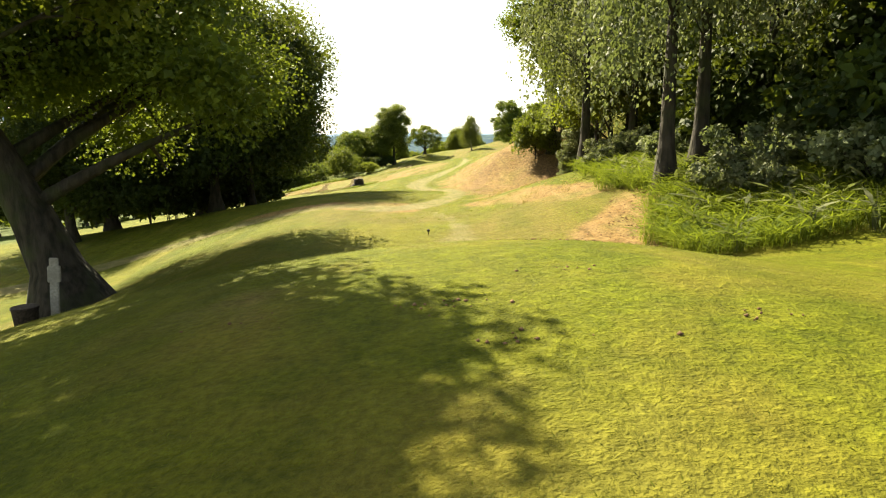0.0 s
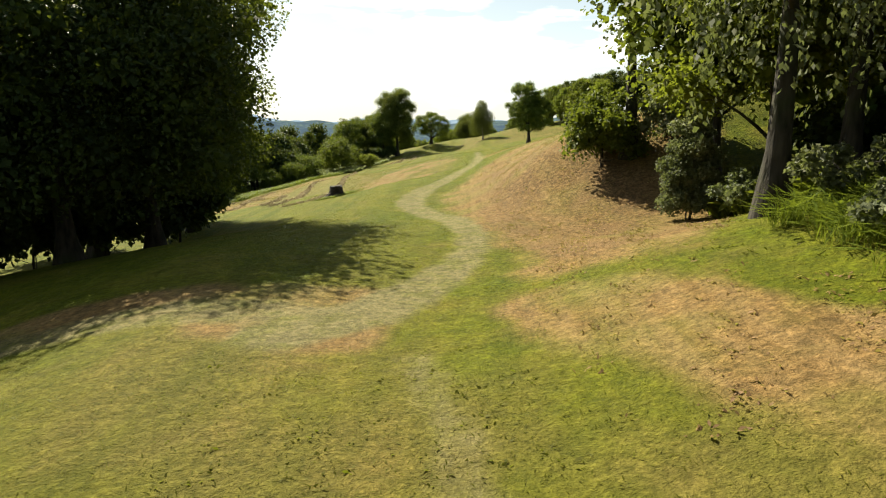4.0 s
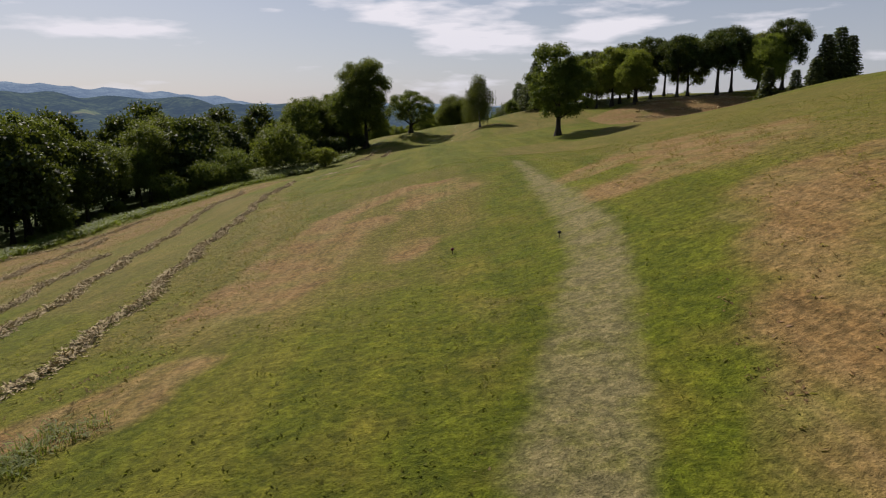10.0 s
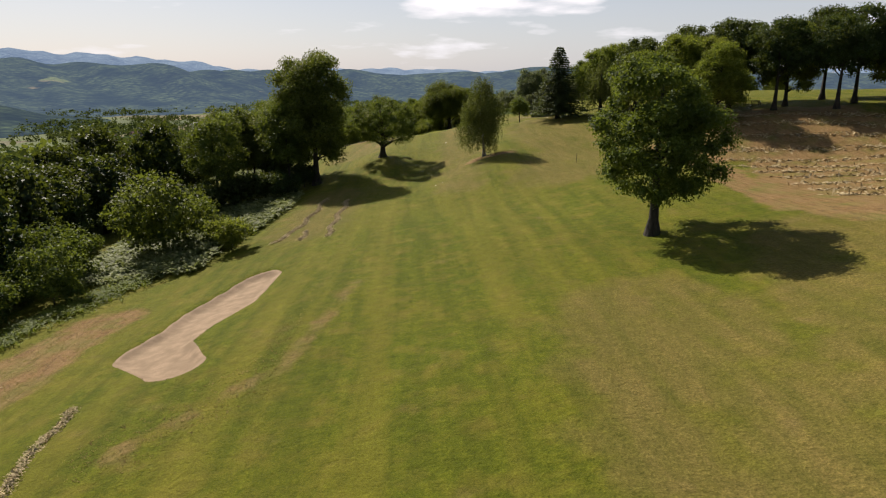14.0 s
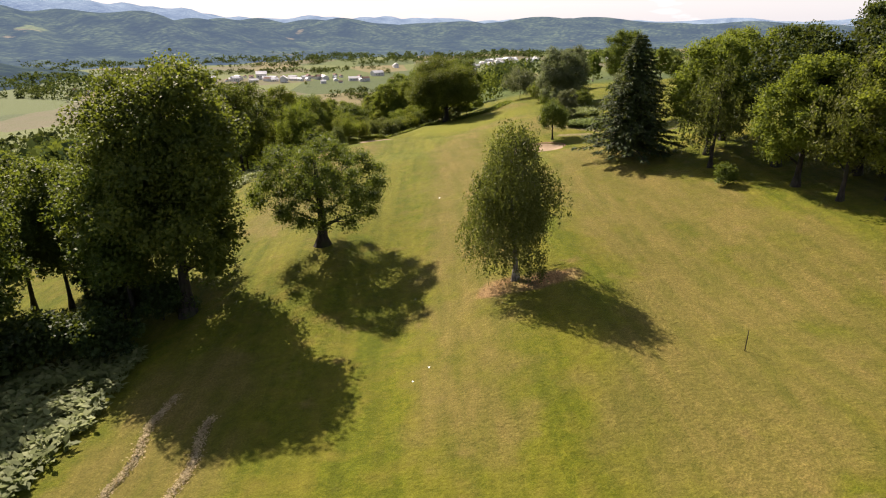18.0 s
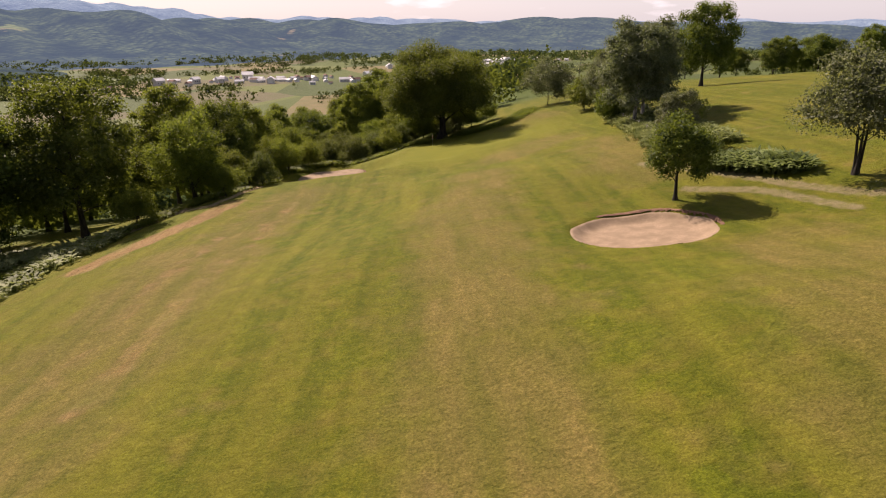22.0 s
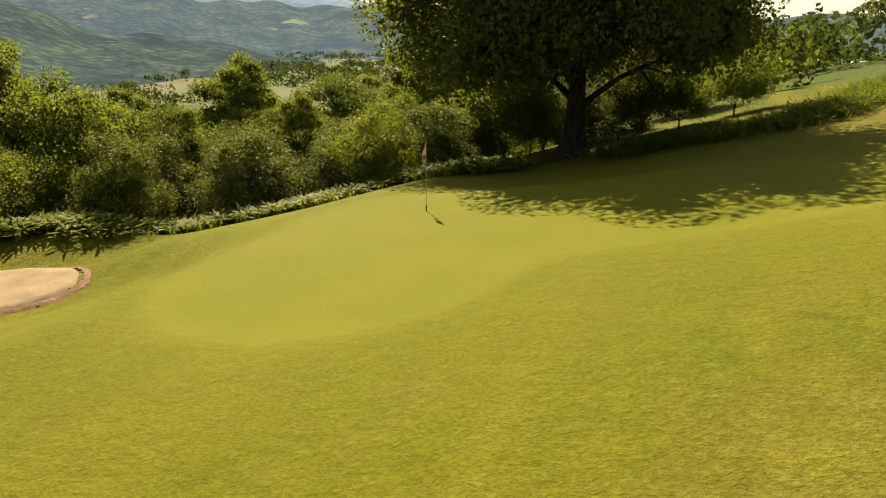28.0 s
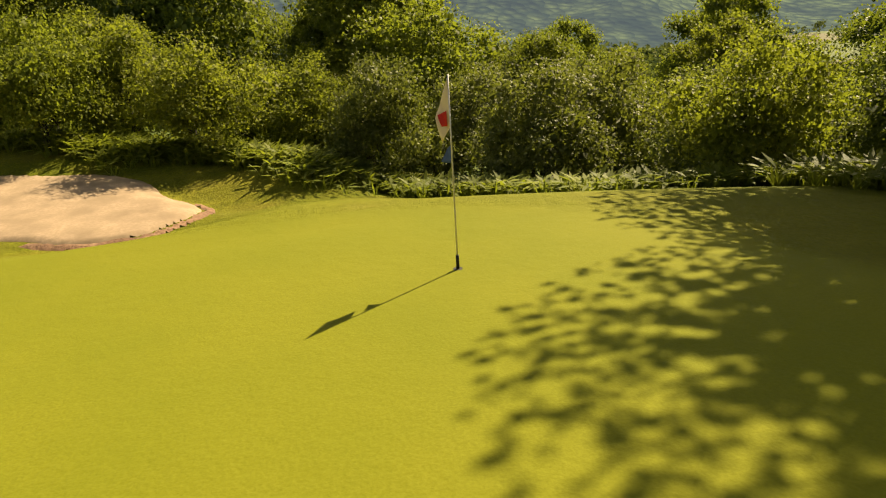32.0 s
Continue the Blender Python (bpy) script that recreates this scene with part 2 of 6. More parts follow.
def turf_material():
    m, n, l, b = material("turf", 0.85)

    def attr(name):
        a = n.new("ShaderNodeAttribute")
        a.attribute_name = name
        return a.outputs["Fac"]

    def soft_mask(name, scale, reach=0.55):
        """An attribute with its edge broken up by noise."""
        edge = noise_of(n, l, scale, 4, low=0.2, high=0.8)
        add = n.new("ShaderNodeMath")
        add.operation = "MULTIPLY_ADD"
        l.new(edge, add.inputs[0])
        add.inputs[1].default_value = reach
        l.new(attr(name), add.inputs[2])
        r = n.new("ShaderNodeMapRange")
        r.interpolation_type = "SMOOTHSTEP"
        r.inputs["From Min"].default_value, r.inputs["From Max"].default_value = reach * 0.5 + 0.12, reach * 0.5 + 0.75
        l.new(add.outputs[0], r.inputs["Value"])
        return r.outputs["Result"]

    fine = noise_of(n, l, 38, 5, low=0.3, high=0.7)
    mid = noise_of(n, l, 2.6, 5)
    broad = noise_of(n, l, 0.13, 4)
    grain = noise_of(n, l, 0.9, 6, stretch=(1.0, 0.16, 1.0), low=0.3, high=0.7)
    green = mix_colour(n, l, fine, (0.072, 0.088, 0.005), (0.165, 0.180, 0.010))
    green = mix_colour(n, l, mid, green, (0.155, 0.150, 0.012))
    lush = mix_colour(n, l, fine, (0.066, 0.090, 0.005), (0.140, 0.170, 0.009))
    c = mix_colour(n, l, broad, green, lush)
    tuft = noise_of(n, l, 7.5, 6, low=0.38, high=0.62)
    c = mix_colour(n, l, tuft, c, mix_colour(n, l, 0.5, c, (0.045, 0.062, 0.005)))
    blotch = noise_of(n, l, 0.55, 5, low=0.48, high=0.72)
    c = mix_colour(n, l, blotch, c, (0.175, 0.145, 0.024))
    speck = noise_of(n, l, 16, 6, low=0.36, high=0.64, rough=0.65)
    clump = noise_of(n, l, 1.7, 8, low=0.36, high=0.64, rough=0.72)
    c = mix_colour(n, l, mix_colour(n, l, clump, (0.0, 0.0, 0.0), (0.30, 0.30, 0.30)), c, (0.180, 0.185, 0.016))
    swath = noise_of(n, l, 1.1, 5, stretch=(1.0, 0.05, 1.0), low=0.40, high=0.60)
    c = mix_colour(n, l, mix_colour(n, l, swath, (0.0, 0.0, 0.0), (0.42, 0.42, 0.42)), c, (0.060, 0.076, 0.005))
    stripe = noise_of(n, l, 0.42, 4, stretch=(1.0, 0.03, 1.0), low=0.47, high=0.62)
    c = mix_colour(n, l, mix_colour(n, l, stripe, (0.0, 0.0, 0.0), (0.45, 0.45, 0.45)), c, (0.190, 0.170, 0.022))
    straw = mix_colour(n, l, fine, (0.19, 0.112, 0.042), (0.38, 0.245, 0.108))
    straw = mix_colour(n, l, mid, straw, (0.275, 0.165, 0.070))
    straw = mix_colour(n, l, tuft, straw, mix_colour(n, l, 0.55, straw, (0.13, 0.08, 0.032)))
    gaps = noise_of(n, l, 4.2, 6, low=0.56, high=0.66, rough=0.6)
    straw = mix_colour(n, l, gaps, straw, mix_colour(n, l, 0.5, straw, (0.08, 0.055, 0.024)))
    rut = noise_of(n, l, 3.2, 6, stretch=(1.0, 0.22, 0.8), low=0.53, high=0.64, rough=0.6)
    straw = mix_colour(n, l, rut, straw, mix_colour(n, l, 0.5, straw, (0.075, 0.05, 0.02)))
    straw = mix_colour(n, l, noise_of(n, l, 0.35, 5, low=0.45, high=0.7), straw, (0.16, 0.15, 0.035))
    rake = noise_of(n, l, 2.4, 5, stretch=(1.0, 0.07, 1.0), low=0.42, high=0.6, rough=0.6)
    straw = mix_colour(n, l, mix_colour(n, l, rake, (0.0, 0.0, 0.0), (0.3, 0.3, 0.3)), straw, (0.36, 0.24, 0.125))
    worn = mix_colour(n, l, grain, (0.13, 0.125, 0.022), (0.225, 0.170, 0.05))
    worn = mix_colour(n, l, tuft, worn, mix_colour(n, l, 0.5, worn, (0.075, 0.075, 0.012)))
    c = mix_colour(n, l, soft_mask("worn", 0.35, 0.8), c, worn)
    rust = mix_colour(n, l, fine, (0.170, 0.098, 0.049), (0.31, 0.188, 0.102))
    rust = mix_colour(n, l, tuft, rust, mix_colour(n, l, 0.5, rust, (0.085, 0.050, 0.022)))
    straw = mix_colour(n, l, soft_mask("rust", 0.3, 0.7), straw, rust)
    c = mix_colour(n, l, soft_mask("dry", 0.45, 0.9), c, straw)
    track = mix_colour(n, l, fine, (0.160, 0.138, 0.062), (0.275, 0.230, 0.125))
    track = mix_colour(n, l, noise_of(n, l, 1.3, 6, low=0.46, high=0.66, rough=0.65), track, mix_colour(n, l, fine, (0.12, 0.12, 0.03), (0.20, 0.185, 0.06)))
    c = mix_colour(n, l, soft_mask("track", 1.1, 0.45), c, track)
    smooth_green = mix_colour(n, l, fine, (0.104, 0.108, 0.008), (0.128, 0.130, 0.012))
    broken = mix_colour(n, l, speck, (0.56, 0.57, 0.56), (0.97, 0.96, 0.93))
    c = mix_colour(n, l, 1.0, c, broken, "MULTIPLY")
    lumps = mix_colour(n, l, clump, (0.87, 0.88, 0.87), (1.14, 1.13, 1.10))
    c = mix_colour(n, l, 1.0, c, lumps, "MULTIPLY")
    ragged = mix_colour(n, l, noise_of(n, l, 5.5, 7, low=0.40, high=0.60, rough=0.68), (0.72, 0.76, 0.70), (1.30, 1.30, 1.20))
    c = mix_colour(n, l, attr("coarse"), c, mix_colour(n, l, 1.0, c, ragged, "MULTIPLY"))
    patchy = noise_of(n, l, 0.5, 5, low=0.4, high=0.65)
    smooth_green = mix_colour(n, l, mix_colour(n, l, patchy, (0.0, 0.0, 0.0), (0.4, 0.4, 0.4)), smooth_green, (0.086, 0.100, 0.007))
    collar = mix_colour(n, l, speck, (0.098, 0.102, 0.007), (0.130, 0.132, 0.012))
    c = mix_colour(n, l, attr("apron"), c, collar)
    c = mix_colour(n, l, attr("putting"), c, smooth_green)
    wild = mix_colour(n, l, mid, (0.03, 0.05, 0.012), (0.075, 0.10, 0.02))
    c = mix_colour(n, l, attr("wild"), c, wild)
    plots = n.new("ShaderNodeTexVoronoi")
    plots.inputs["Scale"].default_value = 0.0085
    flat_way = n.new("ShaderNodeMapping")
    flat_way.inputs["Scale"].default_value = (1.0, 0.75, 0.0)
    l.new(n.new("ShaderNodeTexCoord").outputs["Object"], flat_way.inputs["Vector"])
    l.new(flat_way.outputs["Vector"], plots.inputs["Vector"])
    crop = n.new("ShaderNodeValToRGB")
    crop.color_ramp.interpolation = "CONSTANT"
    for at, shade in ((0.0, (0.050, 0.070, 0.024)), (0.25, (0.100, 0.118, 0.036)), (0.45, (0.150, 0.122, 0.058)), (0.62, (0.072, 0.094, 0.028)), (0.82, (0.105, 0.092, 0.052))):
        spot = crop.color_ramp.elements.new(at) if at else crop.color_ramp.elements[0]
        spot.color = (*shade, 1)
    crop.color_ramp.elements[-1].color = (0.07, 0.08, 0.034, 1)
    cells = n.new("ShaderNodeSeparateColor")
    l.new(plots.outputs["Color"], cells.inputs[0])
    l.new(cells.outputs[0], crop.inputs["Fac"])
    meadow = mix_colour(n, l, noise_of(n, l, 0.05, 4), crop.outputs["Color"], mix_colour(n, l, 0.35, crop.outputs["Color"], (0.07, 0.09, 0.03)))
    c = mix_colour(n, l, attr("meadow"), c, meadow)
    l.new(c, b.inputs["Base Color"])
    b.inputs["Specular IOR Level"].default_value = 0.06
    b.inputs["Sheen Weight"].default_value = 0.03
    b.inputs["Sheen Tint"].default_value = (0.6, 0.65, 0.2, 1)
    heaps = n.new("ShaderNodeMath")
    heaps.operation = "MULTIPLY_ADD"
    l.new(noise_of(n, l, 3.4, 7, low=0.3, high=0.7, rough=0.62), heaps.inputs[0])
    heaps.inputs[1].default_value = 4.2
    l.new(fine, heaps.inputs[2])
    rel = n.new("ShaderNodeMath")
    rel.operation = "ADD"
    l.new(heaps.outputs[0], rel.inputs[0])
    l.new(speck, rel.inputs[1])
    calm = n.new("ShaderNodeMath")
    calm.operation = "MULTIPLY_ADD"
    l.new(attr("putting"), calm.inputs[0])
    calm.inputs[1].default_value, calm.inputs[2].default_value = -0.5, 1.0
    calmer = n.new("ShaderNodeMath")
    calmer.operation = "MULTIPLY_ADD"
    l.new(attr("apron"), calmer.inputs[0])
    calmer.inputs[1].default_value = -0.6
    l.new(calm.outputs[0], calmer.inputs[2])
    soft = n.new("ShaderNodeMath")
    soft.operation = "MULTIPLY"
    l.new(rel.outputs[0], soft.inputs[0])
    l.new(calmer.outputs[0], soft.inputs[1])
    bump_of(n, l, soft.outputs[0], b, 0.6, 0.03)
    return m


TURF = turf_material()


def plain(name, one, two, scale=8, rough=0.8, bump=0.3, metal=0.0):
    m, n, l, b = material(name, rough, metal)
    g = noise_of(n, l, scale, 4)
    big = noise_of(n, l, scale / 9, 3)
    c = mix_colour(n, l, g, one, two)
    c = mix_colour(n, l, big, c, tuple(0.82 * v for v in one))
    l.new(c, b.inputs["Base Color"])
    if bump:
        bump_of(n, l, g, b, bump, 0.02)
    return m


SAND = plain("sand", (0.23, 0.165, 0.10), (0.29, 0.21, 0.135), 11, 0.95, 0.12)
EARTH = plain("raw_earth", (0.13, 0.07, 0.04), (0.26, 0.155, 0.09), 9, 0.95, 0.7)
STRAW = plain("cut_hay", (0.34, 0.27, 0.145), (0.56, 0.46, 0.27), 12, 0.95, 0.6)
WOOD_DARK = plain("old_wood", (0.022, 0.016, 0.012), (0.06, 0.045, 0.034), 14, 0.9, 0.6)
WOOD_GREY = plain("grey_wood", (0.28, 0.26, 0.23), (0.44, 0.41, 0.37), 14, 0.85, 0.4)
WHITE = plain("white_paint", (0.72, 0.72, 0.70), (0.80, 0.80, 0.78), 6, 0.5, 0.05)
RED = plain("red_cloth", (0.55, 0.03, 0.03), (0.65, 0.05, 0.04), 10, 0.8, 0.0)
RED_DARK = plain("dark_red_paint", (0.10, 0.012, 0.012), (0.16, 0.02, 0.018), 10, 0.4, 0.0)
BLUE = plain("blue_cloth", (0.05, 0.09, 0.22), (0.08, 0.13, 0.30), 10, 0.8, 0.0)
CREAM = plain("cream_cloth", (0.72, 0.58, 0.42), (0.80, 0.68, 0.52), 10, 0.8, 0.0)
STEEL = plain("pole_steel", (0.55, 0.53, 0.48), (0.66, 0.64, 0.6), 10, 0.35, 0.0, 0.6)
BLACK = plain("black_rubber", (0.012, 0.012, 0.012), (0.03, 0.028, 0.026), 10, 0.6, 0.1)
WALL = plain("house_wall", (0.60, 0.58, 0.54), (0.75, 0.73, 0.70), 0.3, 0.9, 0.0)
ROOF = plain("house_roof", (0.17, 0.10, 0.08), (0.26, 0.17, 0.13), 0.6, 0.9, 0.0)
ROOF_PALE = plain("pale_roof", (0.48, 0.48, 0.48), (0.66, 0.65, 0.64), 0.6, 0.7, 0.0)
GLASS_DARK = plain("window_dark", (0.03, 0.035, 0.04), (0.06, 0.065, 0.07), 1, 0.2, 0.0)


# ---------------------------------------------------------------- ground
# heights along the hole (distance y), one profile for each sideways offset x
PROFILE_Y = [-60, 0, 10, 15, 24, 34, 44, 50, 55, 64, 76, 90, 106, 125, 148, 163, 185, 204, 219, 235, 250, 275, 296, 310, 328, 350, 400]
PROFILE_X = [-60, -30, -16, -6, 2, 5.5, 10, 22, 45, 90]
PROFILES = [
    [-5, -5, -6, -6, -7, -7.5, -8, -8.5, -9, -10, -10, -11, -12, -13, -14, -14, -14, -14, -14, -14, -14, -15, -18, -20, -24, -30, -46],
    [-2, -5, -5.2, -5.2, -5.2, -5, -5, -5.5, -6, -6, -6.5, -7, -8, -8.5, -9, -9.3, -9.2, -9.5, -9.5, -9, -9.5, -11, -13.6, -16.6, -20.5, -26, -42],
    [-1, -3.4, -3.9, -4.1, -4.0, -3.2, -2.6, -3.2, -4.0, -4.3, -4.2, -4.9, -5.3, -5.6, -6.2, -7, -7.5, -7.3, -6.5, -6.5, -6.5, -7.6, -9.9, -11.9, -16, -22, -34],
    [0.8, 0.2, -0.2, -1.1, -0.9, -1.1, -1.3, -1.6, -1.9, -2.4, -2.4, -3.2, -2.8, -3.8, -4.6, -5, -5.6, -5.8, -3.6, -4, -4.5, -6.9, -8.1, -10.6, -14.2, -18, -27],
    [1.1, 1.1, 0.8, -0.35, -0.6, -0.9, -1.1, -1.2, -1.2, -1.5, -1.2, -1.6, -1.2, -2.6, -3.6, -4, -4.6, -5, -4, -3.3, -3.3, -5.8, -7.4, -8.7, -11.6, -15, -23],
    [1.15, 1.05, 0.55, -0.1, 0.25, 0.1, -1.1, -0.2, 1.4, 0.4, 0.1, -0.4, -1, -2, -3.2, -3.5, -4, -3.8, -3.2, -2.7, -2.9, -4.9, -7.2, -7.8, -10.2, -13.5, -21],
    [1.2, 1.0, 0.7, 0.9, 1.4, 1.2, -0.6, 1.4, 3.1, 2.6, 1.8, 0.9, -0.4, -1.6, -2.8, -3, -3.2, -1.9, -1.9, -1.8, -2.3, -3.9, -6.7, -7.5, -9.5, -11, -19],
    [1.5, 1.5, 1.4, 2, 2.2, 1.8, 0.8, 3, 5.5, 5.5, 5, 4.2, 2.7, 1.2, -0.9, -1, -1.4, -1.2, -0.1, 0.7, -1.4, -1.7, -4.2, -5.4, -6, -8, -15],
    [3, 3.5, 4, 4, 4, 4.5, 5, 7, 9, 9, 9, 8.5, 7, 6, 4, 0.8, -0.8, 2.8, 3.2, 4, 3, 2, 1, 0, -2, -4, -8],
    [6, 7, 8, 8, 9, 9.5, 10, 11, 12, 12, 13, 13, 12.5, 12, 11, 8, 5.5, 7, 6.5, 6, 5.5, 4.5, 4, 3, 2, 0, -6],
]


def smooth_row(at, knots, values):
    """Values of a smooth curve through the knots at the places given; level beyond the ends."""
    k, v, at = np.asarray(knots, float), np.asarray(values, float), np.asarray(at, float)
    slope = np.gradient(v, k)
    step = np.diff(v) / np.diff(k)
    slope[1:-1] = np.where(step[1:] * step[:-1] <= 0, 0, slope[1:-1])
    at = np.clip(at, k[0], k[-1])
    i = np.clip(np.searchsorted(k, at, "right") - 1, 0, len(k) - 2)
    h = k[i + 1] - k[i]
    s = (at - k[i]) / h
    return ((1 + 2 * s) * (1 - s) ** 2 * v[i] + s * (1 - s) ** 2 * h * slope[i]
            + s * s * (3 - 2 * s) * v[i + 1] + s * s * (s - 1) * h * slope[i + 1])


def ease(a, b, v):
    s = np.clip((np.asarray(v, float) - a) / (b - a), 0, 1)
    return s * s * (3 - 2 * s)


def ground_z(x, y):
    """Height of the ground: the golf course, the wooded slope below it and the valley beyond."""
    x, y = np.asarray(x, float), np.asarray(y, float)
    x, y = np.broadcast_arrays(x, y)
    table = np.stack([smooth_row(y, PROFILE_Y, p) for p in PROFILES], -1)
    kx = np.array(PROFILE_X, float)
    slope = np.gradient(table, kx, axis=-1)
    xc = np.clip(x, kx[0], kx[-1])
    i = np.clip(np.searchsorted(kx, xc, "right") - 1, 0, len(kx) - 2)
    h = kx[i + 1] - kx[i]
    s = (xc - kx[i]) / h
    pick = lambda a, j: np.take_along_axis(a, j[..., None], -1)[..., 0]
    z = ((1 + 2 * s) * (1 - s) ** 2 * pick(table, i) + s * (1 - s) ** 2 * h * pick(slope, i)
         + s * s * (3 - 2 * s) * pick(table, i + 1) + s * s * (s - 1) * h * pick(slope, i + 1))
    # slope on the left falls to the valley floor, as does the end of the ridge
    fall = np.maximum(ease(-55, -420, x), ease(380, 900, y) * ease(700, 100, x))
    z = z * (1 - fall) - 84 * fall
    z = z + 4 * ease(90, 400, x) * (1 - fall)
    z = z - 75 * ease(110, 420, x) * ease(230, 400, y) * (1 - fall)
    z = z + (0.10 * np.sin(x * .31 + 1.7 * np.sin(y * .11)) + 0.09 * np.sin(y * .23 + x * .12)) * (1 - ease(285, 300, y) * ease(330, 320, y))
    return z


def blob(x, y, spine, soft=1.0):
    """1 inside a chain of discs (x, y, radius), falling to 0 over soft metres outside."""
    best = np.full(np.shape(x), 1e9)
    for (ax, ay, ar), (bx, by, br) in zip(spine, spine[1:] if len(spine) > 1 else spine):
        dx, dy = bx - ax, by - ay
        s = np.clip(((x - ax) * dx + (y - ay) * dy) / (dx * dx + dy * dy + 1e-9), 0, 1)
        best = np.minimum(best, np.hypot(x - ax - s * dx, y - ay - s * dy) - (ar + s * (br - ar)))
    return 1 - ease(0, soft, best)


BUNKERS = [
    [(-14.6, 147.0, 1.5), (-17.4, 151.0, 2.1), (-16.6, 154.3, 1.8), (-15.6, 158.8, 2.6), (-14.1, 166.0, 1.5)],
    [(18.5, 254.1, 3.35), (20.2, 254.2, 3.3)],
    [(-6.9, 300.4, 2.3), (-5.3, 303.2, 2.8), (-3.3, 305.2, 1.9)],
]
PUTTING = [(8.6, 304.8, 4.0), (9.6, 309.0, 4.8), (14.3, 310.4, 4.2), (17.3, 311.4, 3.9), (20.2, 311.8, 3.1)]
# farm track: x, y and half its width
TRACK = [(-3.2, 31.6, 1.0), (-1.7, 33.2, 0.95), (-0.6, 35.5, 0.8), (0.3, 38.0, 0.6), (0.85, 41, 0.55), (0.95, 44, 0.6), (0.3, 49.5, 0.65), (-1.2, 54.5, 0.75), (-2.4, 58.5, 0.85), (-2.6, 61.5, 0.9),
         (-2.3, 64.5, 0.95), (-1.8, 68, 0.9), (-0.2, 73, 0.85), (1.0, 77.3, 0.8), (1.95, 80.6, 0.8), (2.6, 84.5, 0.75), (3.1, 90, 0.7), (3.4, 96, 0.6), (3.6, 101, 0.5), (3.7, 108, 0.3)]
TRACK_LEFT = [(-24, 27, 0.9), (-15, 31.4, 0.7), (-10.5, 32.4, 0.6), (-6, 33.4, 0.6), (-2.5, 32.6, 0.7)]
TEE_PATH = [(-0.5, 30.2, 0.1), (0.2, 27, 0.12), (0.6, 23.8, 0.15), (0.72, 21.8, 0.3), (0.5, 20.1, 0.4), (0.3, 18.4, 0.2)]
PATHS = [[(24.5, 268.5, 0.25), (28.3, 262, 0.25), (32.5, 254.5, 0.25), (37, 249, 0.25)], [(24.8, 260.6, 0.2), (28.1, 258.2, 0.25), (29.3, 256.5, 0.25), (31, 252, 0.15)]]
DRY = [
    [(-3.2, 103, 0.7), (-1.2, 100.5, 1.0), (-2.6, 97.4, 0.6)],
    [(-4.6, 95, 0.5), (-6.2, 93.5, 0.8), (-6.7, 91, 0.9), (-6.9, 87.0, 1.0), (-7.4, 83.5, 0.8)],
    [(-8.4, 82, 0.3), (-8.5, 86.2, 0.4), (-8.0, 91.5, 0.6), (-7.0, 96.5, 0.4), (-4.7, 101.8, 0.4), (-1.0, 103.4, 0.3)],
    [(-16.5, 128, 0.3), (-12.8, 109.4, 0.3), (-10.4, 98.4, 0.3), (-10.2, 93.5, 0.3)],
    [(-9.6, 75.4, 0.4), (-8.2, 76.4, 0.6), (-7.4, 78, 0.3)],
    [(-1.3, 89.6, 0.2), (-0.8, 90.2, 0.2)],
    [(-3.1, 87.2, 0.4), (-2.7, 89.2, 0.4)],
    [(4.6, 36.6, 1.3), (5.2, 42, 2.4), (4.8, 50, 2.8), (3.3, 56, 2.2), (3.1, 62, 2.1), (4.2, 68, 2.0), (5.5, 74, 1.6), (8, 81, 1.2)],
    [(7.5, 45, 3.0), (8.5, 53, 3.0)],
    [(4.6, 95, 0.5), (8, 97.5, 1.0), (12, 103, 1.4)],
    [(5, 88.5, 0.6), (8.5, 89, 1.6), (12, 96, 2.2)],
    [(7.1, 22.4, 0.2), (6.3, 20.8, 0.35), (5.3, 19, 0.55), (4.4, 17, 0.55), (4.2, 15, 0.7), (4.5, 12, 0.7)],
    [(2.6, 32.5, 0.8), (4.0, 28.5, 0.7), (5.6, 25.0, 0.5)],
    [(-9.8, 34.2, 0.6), (-5, 34.0, 0.9), (-2.6, 34.0, 0.7)],
    [(-4.4, 32.2, 0.6), (-2.2, 31.8, 0.6)],
    [(28, 160, 0.5), (34, 186, 1.5)],
    [(-24, 88, 2), (-30, 112, 3.0), (-29, 140, 2.5), (-25, 160, 1.5)],
    [(34, 190, 1.5), (38, 196, 6), (52, 200, 10)],
    [(45, 160, 16), (50, 180, 12)],
    [(-19.5, 264, 0.8), (-16.5, 272, 0.8), (-13.2, 283, 0.6)],
    [(8.2, 206.6, 0.7), (10.6, 205.4, 0.6), (13.2, 205.6, 0.4)],
    [(-5.3, 158, 0.15), (-7.9, 144.2, 0.25), (-10.2, 142, 0.25), (-14, 138, 0.2)],
    [(-8.6, 240, 0.25), (-8.3, 250, 0.35), (-7.6, 257, 0.35), (-7.2, 269, 0.25), (-6.4, 280, 0.15)],
    [(-11.5, 244, 0.2), (-11.2, 256, 0.3), (-10.2, 268, 0.2)],
]
